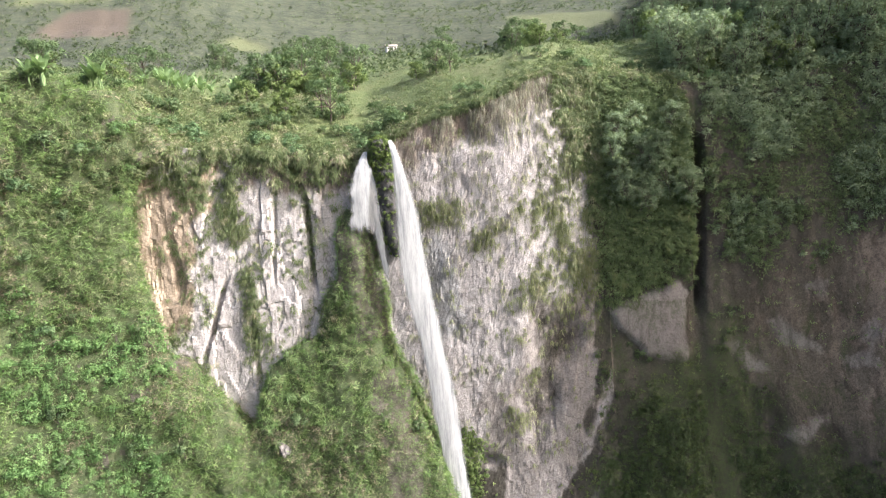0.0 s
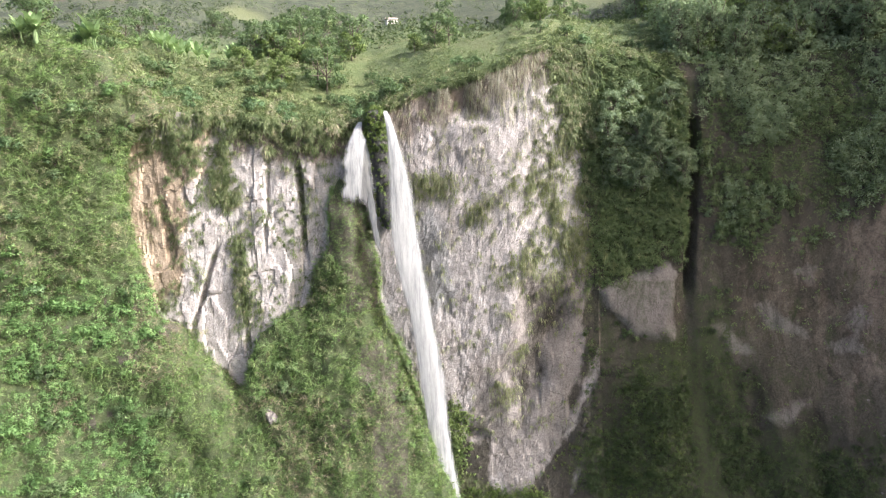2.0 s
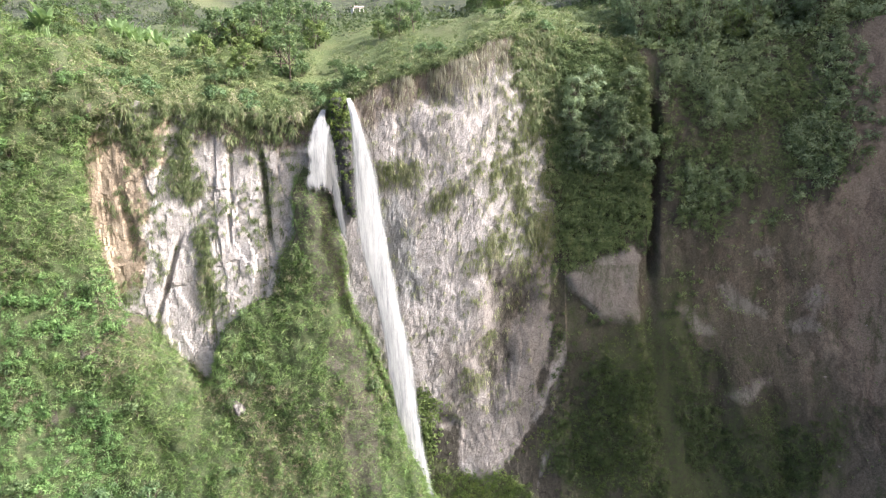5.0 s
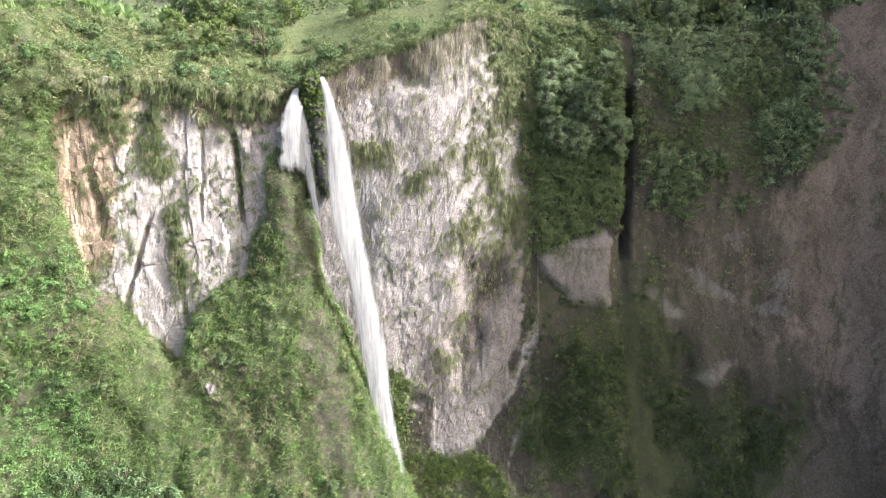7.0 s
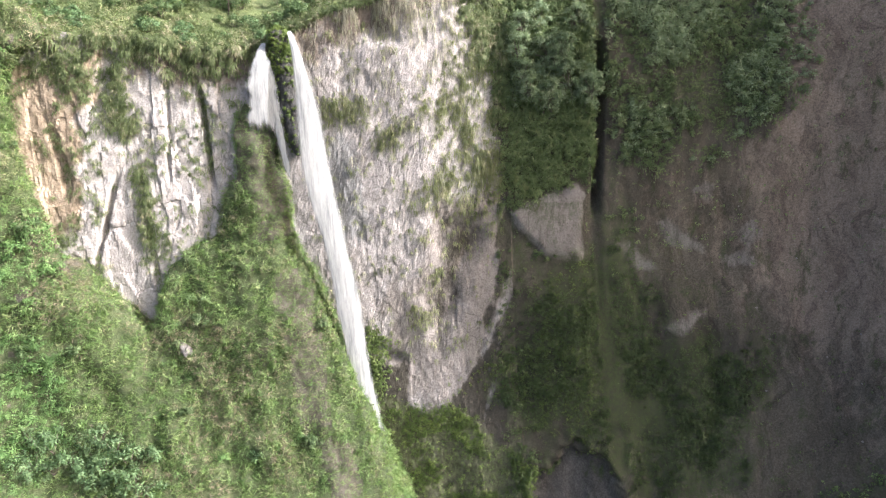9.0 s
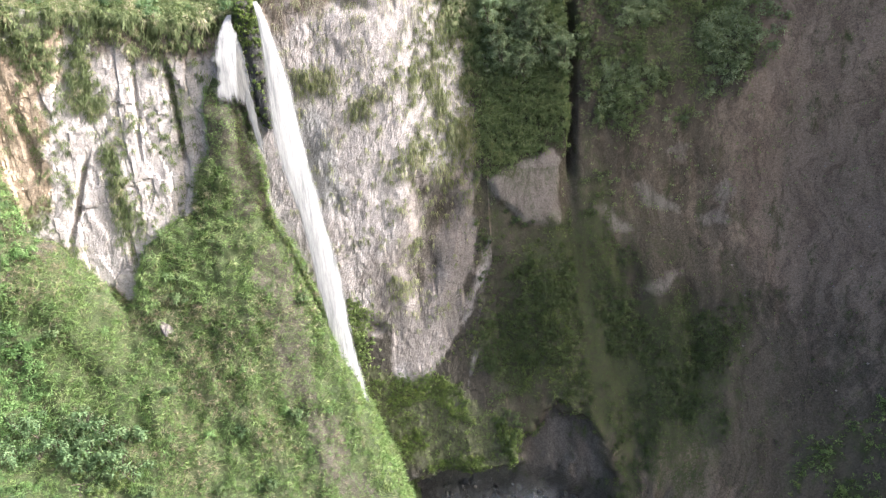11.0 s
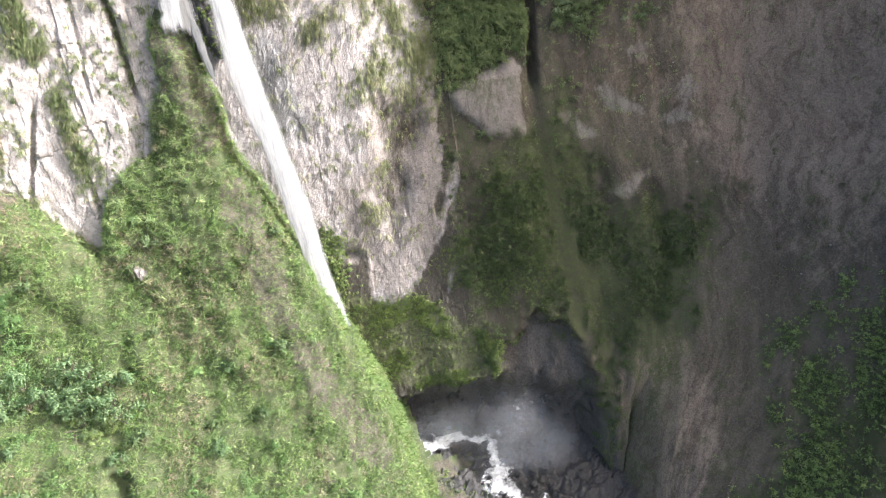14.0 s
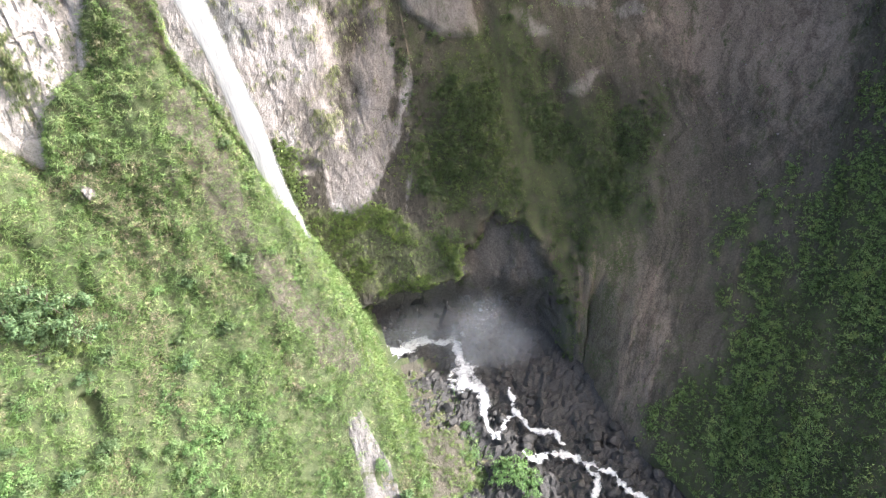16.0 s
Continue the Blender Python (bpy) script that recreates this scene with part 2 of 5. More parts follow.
far_y = add(nt, "SeparateXYZ")
nt.links.new(where(nt), far_y.inputs[0])
far_f = add(nt, "MapRange")
far_f.inputs[1].default_value, far_f.inputs[2].default_value = 240, 340
nt.links.new(far_y.outputs[1], far_f.inputs[0])
wood = blend(nt, t3, blend(nt, 0.6, turf, (0.06, 0.08, 0.04)), t4)
scrub = stops(nt, noisy(nt, where(nt), 0.16, 8, 0.8), (0.40, (0.022, 0.032, 0.02)), (0.50, (0.055, 0.068, 0.039)), (0.62, (0.105, 0.113, 0.068)))
wood = blend(nt, 0.6, wood, scrub)
for zone, tones in (("ploughed", ((0.07, 0.058, 0.043), (0.115, 0.09, 0.066))), ("pasture", ((0.085, 0.105, 0.046), (0.13, 0.14, 0.07)))):
    at_zone = add(nt, "Attribute")
    at_zone.attribute_name = zone
    wood = blend(nt, at_zone.outputs["Fac"], wood, stops(nt, t2, (0.35, tones[0]), (0.65, tones[1])))
nt.links.new(blend(nt, far_f.outputs[0], turf, wood), pt.inputs["Base Color"])
pt.inputs["Roughness"].default_value = 0.95
relief(nt, pt, t2, 0.9, 1.0)
M_BED = rock_material("wet_river_rock", (0.105, 0.103, 0.099), (0.06, 0.059, 0.057), (0.024, 0.0235, 0.023), (0.05, 0.065, 0.025), 0.66, 0.2, 0.6)
M_LEAF = leaf_material("slope_leaves", (0.065, 0.135, 0.048), (0.205, 0.355, 0.13), (0.29, 0.37, 0.18), 0.84, 0.2)
M_RIM = leaf_material("rim_leaves", (0.058, 0.085, 0.036), (0.205, 0.25, 0.12), (0.38, 0.335, 0.24), 0.66, 0.16)
M_TREE = leaf_material("tree_leaves", (0.042, 0.078, 0.036), (0.14, 0.21, 0.098), (0.22, 0.26, 0.135), 0.85)
# the deep gorge's shade is put into this darker leaf colour
M_DARK = leaf_material("shade_toned_leaves", (0.022, 0.04, 0.018), (0.088, 0.125, 0.05), (0.145, 0.155, 0.075), 0.82, 0.3)
M_DRY = leaf_material("dry_grass", (0.19, 0.175, 0.13), (0.37, 0.345, 0.28), (0.48, 0.455, 0.39), 0.7)
M_GRASS = leaf_material("grass_blades", (0.075, 0.14, 0.045), (0.23, 0.35, 0.125), (0.36, 0.385, 0.21), 0.78, 0.2)
M_MOSS = leaf_material("ledge_moss_leaves", (0.034, 0.058, 0.016), (0.14, 0.20, 0.048), (0.22, 0.255, 0.075), 0.8, 0.3, 0.25)
M_BUSH = leaf_material("blue_green_leaves", (0.05, 0.10, 0.048), (0.165, 0.265, 0.13), (0.23, 0.30, 0.16), 0.85)
M_WOOD = leaf_material("rim_wood_leaves", (0.10, 0.15, 0.085), (0.33, 0.42, 0.25), (0.42, 0.47, 0.32), 0.85, 0.25)
M_STRAW = leaf_material("withered_grass", (0.17, 0.135, 0.10), (0.32, 0.265, 0.195), (0.42, 0.36, 0.275), 0.75, 0.2, 0.25)
M_HAY = leaf_material("cliff_grass", (0.085, 0.105, 0.045), (0.24, 0.255, 0.135), (0.38, 0.355, 0.25), 0.7, 0.25)
M_FAR = leaf_material("far_wood_leaves", (0.035, 0.052, 0.03), (0.092, 0.12, 0.066), (0.13, 0.15, 0.09), 0.85, 0.05)
# lighter copy of M_DARK, for the upper cliff that gets more light
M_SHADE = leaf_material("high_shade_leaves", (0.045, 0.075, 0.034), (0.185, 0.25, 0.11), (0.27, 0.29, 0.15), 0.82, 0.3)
M_BANK = leaf_material("bank_leaves", (0.12, 0.19, 0.065), (0.26, 0.375, 0.13), (0.42, 0.44, 0.14), 0.86, 0.25)
M_LIME = leaf_material("edge_moss_leaves", (0.075, 0.115, 0.035), (0.185, 0.255, 0.085), (0.25, 0.29, 0.12), 0.8, 0.2, 0.3)
M_BARK, nb, pb = shader("bark")
nb.links.new(stops(nb, noisy(nb, where(nb, (3, 3, 0.6)), 2.0), (0.3, (0.07, 0.055, 0.04)), (0.7, (0.19, 0.16, 0.13))), pb.inputs["Base Color"])
pb.inputs["Roughness"].default_value = 0.9


# ---- meshes ----
def mesh_of(name, verts, faces, mat, smooth=True, facing=None):
    me = bpy.data.meshes.new(name)
    verts, faces = np.asarray(verts, np.float32), np.asarray(faces, np.int32)
    k = faces.shape[1]
    me.vertices.add(len(verts))
    me.vertices.foreach_set("co", verts.ravel())
    me.loops.add(faces.size)
    me.loops.foreach_set("vertex_index", faces.ravel())
    me.polygons.add(len(faces))
    me.polygons.foreach_set("loop_start", np.arange(len(faces), dtype=np.int32) * k)
    me.polygons.foreach_set("use_smooth", np.full(len(faces), smooth))
    me.update(calc_edges=True)
    if facing is not None:
        at = me.attributes.new("custom_normal", 'FLOAT_VECTOR', 'POINT')
        at.data.foreach_set("vector", np.asarray(facing, np.float32).ravel())
    me.materials.append(mat)
    return me


def sheet(name, grid, mat, flip=False, keep=None, smooth=True):
    """A surface from an array of places, rows by columns by three."""
    r, c = grid.shape[:2]
    i = np.arange(r * c).reshape(r, c)
    f = np.stack([i[:-1, :-1], i[:-1, 1:], i[1:, 1:], i[1:, :-1]], -1).reshape(-1, 4)
    if keep is not None:
        f = f[keep.reshape(-1)]
    if flip:
        f = f[:, ::-1]
    return new(name, mesh_of(name, grid.reshape(-1, 3), f, mat, smooth))


def normals(grid, flip=False):
    n = np.cross(np.gradient(grid, axis=1), np.gradient(grid, axis=0))
    n /= np.linalg.norm(n, axis=-1, keepdims=True) + 1e-9
    return -n if flip else n


def sprinkle(grid, norm, count, weight):
    """Random places on a surface, denser where weight is higher."""
    a = np.linalg.norm(np.cross(grid[1:, :-1] - grid[:-1, :-1], grid[:-1, 1:] - grid[:-1, :-1]), axis=-1)
    w = (a * weight[:-1, :-1]).ravel()
    pick = rng.choice(w.size, count, p=w / w.sum())
    i, j = np.unravel_index(pick, a.shape)
    u, v = rng.random((count, 1)), rng.random((count, 1))
    p = (grid[i, j] * (1 - u) * (1 - v) + grid[i + 1, j] * u * (1 - v) + grid[i, j + 1] * (1 - u) * v + grid[i + 1, j + 1] * u * v)
    return p, norm[i, j]


def unit(a):
    return a / (np.linalg.norm(a, axis=-1, keepdims=True) + 1e-9)


def leaf_cloud(centres, outward, radius, leaves, length, droop=0.2, wide=0.6, flat=0.8, upright=0.0):
    """Rhombic leaves round many centres: vertices and faces."""
    n = len(centres) * leaves
    c = np.repeat(centres, leaves, 0)
    o = np.repeat(outward, leaves, 0)
    r = np.repeat(np.broadcast_to(radius, (len(centres),)), leaves)[:, None]
    d = unit(rng.normal(size=(n, 3)) * 0.8 + o * 0.75)
    p = c + d * r * rng.random((n, 1)) ** 0.45 * np.array((1, 1, flat))
    along = unit(d + rng.normal(size=(n, 3)) * 0.7 + np.array((0, 0, upright - droop)))
    side = unit(np.cross(along, d + rng.normal(size=(n, 3)) * 0.5))
    ln = length * (0.6 + 0.8 * rng.random((n, 1))) * np.repeat(np.broadcast_to(radius, (len(centres),)), leaves)[:, None] ** 0.35
    tip = p + along * ln - UP * ln * droop * 0.5
    v = np.stack([p + side * ln * wide * 0.5, tip, p - side * ln * wide * 0.5], 1).reshape(-1, 3)
    f = np.arange(n * 3).reshape(n, 3)
    face = unit(np.cross(along, side))
    face = face * np.where((face * d).sum(-1, keepdims=True) < 0, -1, 1)
    soft = unit(0.45 * d + 0.2 * o + 0.55 * face)
    return v, f, np.repeat(soft, 3, 0)


def joined(parts):
    vs, fs, ns, k = [], [], [], 0
    for v, f, n in parts:
        vs.append(v)
        fs.append(f + k)
        ns.append(n)
        k += len(v)
    return np.concatenate(vs), np.concatenate(fs), np.concatenate(ns)


def stuff(name, parts, mat, label, category):
    v, f, n = joined(parts)
    return tagged(new(name, mesh_of(name, v, f, mat, True, n)), label, category, kind="stuff")


# ---- the gorge wall ----
Z_ROWS = (-12, 8, 20, 40, 65, 90, 110, 130)
STATIONS = (-130, -70, -45, -22, -8, 10, 24, 34, 48, 62, 80, 98)
WALL_LEFT = ((146, 146, 146, 146, 146, 146, 147, 150),
             (139, 139, 139, 139, 139, 140, 142, 146),
             (138, 138, 138, 138, 138, 139, 141.5, 146),
             (137, 137, 137, 137, 137.5, 138.5, 141, 145),
             (133, 135, 136, 137, 137, 138, 140, 143),
             (122, 124, 128, 134, 135, 136, 137, 141))
WALL_RIGHT = ((115, 118, 122, 131, 136, 138, 139, 144),
              (110, 113, 117, 126, 135, 138, 141, 147),
              (105, 108, 112, 122, 133, 136, 139, 147),
              (100, 105, 110, 121, 132, 135, 138, 146),
              (87, 95, 102, 117, 129, 133, 138, 146),
              (73, 83, 93, 112, 124, 128, 134, 144))
LOW_X = {62: (55, 58, 61, 62, 62, 62, 62, 62), 80: (54, 64, 72, 79, 80, 80, 80, 80), 98: (56, 70, 82, 95, 98, 98, 98, 98)}
TURN_X = ((60, 77, 91, 106, 117, 124, 130, 134), (60, 78, 92, 108, 117, 124, 131, 136),
          (56, 76, 90, 106, 116, 125, 131, 137), (50, 70, 84, 101, 111, 121, 129, 136), (45, 65, 80, 96, 106, 116, 125, 134))
TURN_Y = ((58, 67, 77, 93, 104, 112, 118, 128), (36, 41, 47, 60, 72, 80, 88, 95),
          (12, 14, 16, 22, 30, 40, 50, 52), (-22, -22, -22, -18, -12, -6, 0, 0), (-80, -80, -80, -78, -76, -74, -72, -74))
S_POS = (*STATIONS, 118, 146, 172, 210, 280)
WALL_X = Table(S_POS, Z_ROWS, [LOW_X.get(s, (s,) * 8) for s in STATIONS] + list(TURN_X), 1.0, 1)
WALL_Y = Table(S_POS, Z_ROWS, list(WALL_LEFT) + list(WALL_RIGHT) + list(TURN_Y), 1.0, 1)
# from 118 on the rim is out of view, dropped to let sun onto the spur
RIM = ((-130, 131), (-90, 127), (-70, 120), (-58, 114), (-46, 111.5), (-35, 110.5), (-25, 109.5), (-18, 110), (-11, 112.5), (-3, 116.2),
       (8, 119.3), (19, 123.2), (30, 124.5), (45, 122), (60, 119), (85, 122), (105, 128), (118, 130), (131, 102), (144, 54), (158, 28), (172, 18), (210, 14), (280, 12))


def rim(s):
    return np.interp(s, [a for a, _ in RIM], [b for _, b in RIM]) + 1.2 * fbm(s * 0.09, 0, 0, 3, 5) + 1.8 * ramp(-12, -24, s) * fbm(s * 0.23, 3, 0, 3, 4)


def cells(u, v, seed):
    """Blocks of an uneven grid: the height of each one's tilted face and the distance to its joint."""
    iu, iv = np.floor(u).astype(np.int64), np.floor(v).astype(np.int64)
    f1, f2, who = np.full(u.shape, 9.0), np.full(u.shape, 9.0), np.zeros(u.shape)
    for a in (-1, 0, 1):
        for b in (-1, 0, 1):
            cu, cv = iu + a, iv + b
            du, dv = cu + _hash(cu, cv, cu * 0, seed) - u, cv + _hash(cu, cv, cu * 0 + 1, seed) - v
            d = np.abs(du) * 0.7 + np.abs(dv) * 0.5 + np.hypot(du, dv) * 0.4
            r = (_hash(cu, cv, cu * 0 + 2, seed) + 0.9 * (_hash(cu, cv, cu * 0 + 3, seed) - 0.5) * du
                 + 0.9 * (_hash(cu, cv, cu * 0 + 4, seed) - 0.5) * dv)
            near = d < f1
            f2 = np.where(near, f1, np.minimum(f2, d))
            who = np.where(near, r, who)
            f1 = np.where(near, d, f1)
    return who, f2 - f1


def area(s, z, outline, soft=2.0, ragged=2.0, seed=0):
    """How far a place lies inside an outline on the wall, from 0 to 1, with a ragged edge."""
    return ramp(-soft, soft, sdist(s, z, outline) + ragged * fbm(s * 0.22, z * 0.2, 3, 4, 300 + seed))


CAVE = [(4, 6), (20, 11), (29, 12.5), (33, 15), (35.5, 20), (38.5, 25), (43, 28), (48, 26.5), (52, 21), (55, 13), (57, 5), (58.5, -16), (8, -16)]
DENSE = [(31, 126), (50, 123), (53, 102), (51, 86), (46, 79.5), (31, 74), (30, 98)]
MIXED = [(53, 113), (56, 126), (93, 130), (90, 113), (91, 102), (87, 92), (69, 89), (55, 84)]
LOW_GREEN = [(26, 36), (29, 44), (38, 47), (48, 58), (54, 62), (58, 57), (63, 50), (76, 46), (85, 47), (84, 32), (75, 18), (60, 20), (50, 30), (40, 30), (30, 31)]
LEDGE = [(2, 33), (9, 29), (20, 30), (29, 24), (36, 20), (34, 8), (24, 10), (16, 9), (8, 10), (2, 16)]
FAR_GREEN = [(100, -14), (103, 0), (110, 11), (108, 24), (117, 24), (124, 38), (129, 52), (150, 46), (175, 20), (175, -14)]
BARE_EARTH = [(57, 82), (70, 87), (88, 93), (91, 113), (96, 130), (122, 130), (122, 48), (112, 26), (100, 34), (86, 50), (76, 51), (60, 59), (57, 70)]
TALUS = [(60, 22), (68, 24), (84, 20), (96, 8), (99, -16), (59, -16)]
# outline of a shaded streak, browned in colour and slightly hollowed
WEDGE = [(16.5, 74), (25, 73), (26.3, 68), (23, 60.5), (21, 53), (16, 43.5), (13.5, 51), (16, 63)]
PALE_FOOT = [(30.5, 128), (30.5, 60), (28, 53), (24, 41), (18, 33), (14.5, 27.5), (9, 36), (5, 43), (-3, 40), (-14, 30), (-30, 40), (-60, 40), (-75, 130)]


SLAB_LINE = [(31.8, 74), (38, 76.5), (47.5, 79.5), (49, 77), (48.5, 63), (40, 64.5), (35, 69)]
SCARS = ([(63, 71), (67, 73), (70, 69), (76, 66), (75, 64), (68, 66)], [(78, 64), (84, 65), (86, 62), (80, 61)], [(71, 78), (75, 81), (79, 79), (76, 76)],
         [(55, 67), (59, 68), (61, 64), (65, 61), (60, 60)], [(64, 49), (70, 52), (76, 55), (75, 51.5), (68, 48)], [(82, 68), (85, 73), (87, 69), (84, 65)],
         [(83, 117), (88, 116), (89, 107), (85, 108)], [(61, 110), (65, 109), (65, 105), (62, 105)])


def wall_place(s, z):
    """The gorge wall at s metres along it and the height z, with its ribs, blocks and hollows."""
    s, z = np.broadcast_arrays(np.asarray(s, float), np.asarray(z, float))
    x, y = WALL_X(s, z), WALL_Y(s, z)
    wob = 2.0 * fbm(s * 0.08, z * 0.08, 1, 3, 3)
    big, joint = cells((s + wob) / 8.0, (z + 2 * wob) / 27, 101)
    mid, _ = cells((s + wob) / 4.2 + 7, (z + wob) / 8.0, 104)
    small, crack = cells((s + 0.5 * wob) / 2.0 + 3, (z - wob) / 4.2, 102)
    tiny, _ = cells((s + 0.3 * wob) / 0.9 + 3, (z - wob) / 1.6, 103)
    earth = ramp(26, 54, s)
    slabs = ramp(-12, -24, s)
    cave = sdist(s, z, CAVE) + 2.6 * fbm(s * 0.22, z * 0.22, 5, 5, 33) + 1.6 * fbm(s * 0.55, z * 0.4, 5, 3, 39)
    out = 1.5 * fbm(s * 0.06, z * 0.012, 3, 3, 11) + (0.28 + 0.3 * slabs) * fbm(s * 0.2, z * 0.09, 7, 4, 23)
    out = out + (1 - 0.75 * earth) * (1.1 * slabs * (big - 0.5) + (0.12 + 0.3 * slabs) * (mid - 0.5) - 0.2 * slabs * (1 - ramp(0, 0.07, joint)) + (0.11 + 0.15 * slabs) * (small - 0.5)
                                      + (0.11 - 0.03 * slabs) * (tiny - 0.5) + (0.14 + 0.04 * slabs) * fbm(s * 0.9, z * 0.8, 7, 5, 27)
                                      - 0.5 * (1 - slabs) * ramp(0.30, 0.55, fbm(s * 0.11, z * 0.07, 4, 4, 28)))
    out = out + earth * (0.5 * fbm(s * 0.4 + 0.05 * z, z * 0.13, 7, 5, 29) + 0.25 * fbm(s * 0.9 + 1.5 * fbm(s * 0.1, z * 0.1, 1, 3, 19), z * 0.16, 7, 4, 30) + 2.2 * (1 - ramp(45, 75, z)) * fbm(s * 0.16 + z * 0.02, z * 0.045, 9, 5, 31) + 1.6 * ramp(40, 12, z) * ramp(58, 70, s) * fbm(s * 0.2 + z * 0.05, z * 0.05, 4, 3, 32))
    turn = ramp(98, 125, s)
    # a narrow cleft down the shaded wall
    line = s - 52.3 - 0.012 * (z - 90) + 0.9 * fbm(z * 0.05, 2, 2, 3, 8)
    out = out - 7.0 * (1 - ramp(0.4, 1.15, np.abs(line))) * ramp(70, 80, z) * (1 - ramp(104, 112, z))
    out = out - 0.9 * (1 - ramp(0.6, 2.2, np.abs(line + 1))) * ramp(44, 58, z) * (1 - ramp(70, 82, z))
    # a bare slab in the greenery, and the hollow behind the plunge pool
    out = out + 1.1 * ramp(-0.6, 1.6, sdist(s, z, SLAB_LINE) + 1.2 * fbm(s * 0.3, z * 0.3, 5, 4, 34)) + 0.5 * np.exp(-((s - 41) / 7) ** 4 - ((z - 69) / 7) ** 4)
    out = out - (3.2 + 7.5 * ramp(14, -3, z)) * ramp(-0.6, 2.4 + 3.4 * ramp(42, 30, s), cave) + 0.6 * np.exp(-(cave / 1.5) ** 2) + 1.2 * (mid - 0.5) * ramp(-1, 2, cave)
    # a second, narrow recess beyond the pool, and the brown rib between the two
    nook = np.exp(-((s - 70.5 + 0.1 * (z - 5) + 1.5 * fbm(z * 0.2, 1, 1, 3, 14)) / 3.4) ** 2) * ramp(15, 2, z)
    out = out - 3.8 * nook + 1.8 * np.exp(-((s - 61) / 4.5) ** 2) * ramp(24, 10, z)
    # chimneys between the outer slabs, and the leaning crevice at the ochre buttress
    for at, lean, lo, hi, wide, deep in ((-30.6, 0.05, 82, 101, 0.6, 2.2), (-38, -0.08, 84, 104, 0.5, 0.7), (-53, -0.36, 67, 84, 0.7, 2.0), (-44.5, 0.0, 60, 76, 0.6, 0.8), (-60.5, 0.10, 82, 96, 1.2, 1.2)):
        line = s - at + lean * (z - 0.5 * (lo + hi)) + 0.4 * fbm(z * 0.15, at, 2, 3, 12)
        out = out - deep * (1 - ramp(0.4 * wide, 1.3 * wide, np.abs(line))) * ramp(lo - 3, lo + 3, z) * (1 - ramp(hi - 4, hi + 3, z))
    # soil hollows under the turf of the pale cliff, the shallow gully of its flank, the notch at its foot
    out = out - 1.6 * np.exp(-((s - 10) / 9) ** 4 - ((z - 114) / 4.5) ** 4) * ramp(-0.3, 0.4, fbm(s * 0.25, z * 0.1, 2, 3, 13))
    out = out - 1.5 * area(s, z, WEDGE, 2.5, 1.0, 1) - 1.8 * np.exp(-((s - 5.6) / 2.6) ** 2 - ((z - 41) / 1.4) ** 2)
    return np.stack([x - turn * out, y - (1 - turn) * out, z + 0 * s], -1)


ss = np.concatenate([np.arange(-130, -72, 2.0), np.arange(-72, 33, 0.36), np.arange(33, 102, 0.7), np.arange(102, 150, 0.9), np.arange(150, 281, 3.0)])
vv = np.linspace(0, 1, 330)
S, V = np.meshgrid(ss, vv)
WALL = wall_place(S, -12 + V * (rim(S) + 12))
NWALL = normals(WALL)
WS, WZ = S, WALL[..., 2]
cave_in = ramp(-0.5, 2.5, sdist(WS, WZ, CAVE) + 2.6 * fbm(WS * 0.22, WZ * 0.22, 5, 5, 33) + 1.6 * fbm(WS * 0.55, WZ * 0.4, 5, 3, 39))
dense, mixed, low_green = area(WS, WZ, DENSE, 3, 4, 2), area(WS, WZ, MIXED, 6, 9, 3), area(WS, WZ, LOW_GREEN, 6, 9, 4)
ledge, far_green = area(WS, WZ, LEDGE, 2, 2, 5), area(WS, WZ, FAR_GREEN, 8, 12, 6)
streaks = fbm((WS - 0.38 * WZ) * 0.3, WZ * 0.035, 2, 4, 37)
# below the pale foot: browner ground and the shadow's edge, both as colour
off_pale = 1 - area(WS, WZ, PALE_FOOT, 3.0, 2.5, 7)
slab = area(WS, WZ, SLAB_LINE, 1.0, 1.6, 13)
for scar in SCARS:
    slab = np.maximum(slab, 0.62 * area(WS, WZ, scar, 1.4, 2.0, 14))
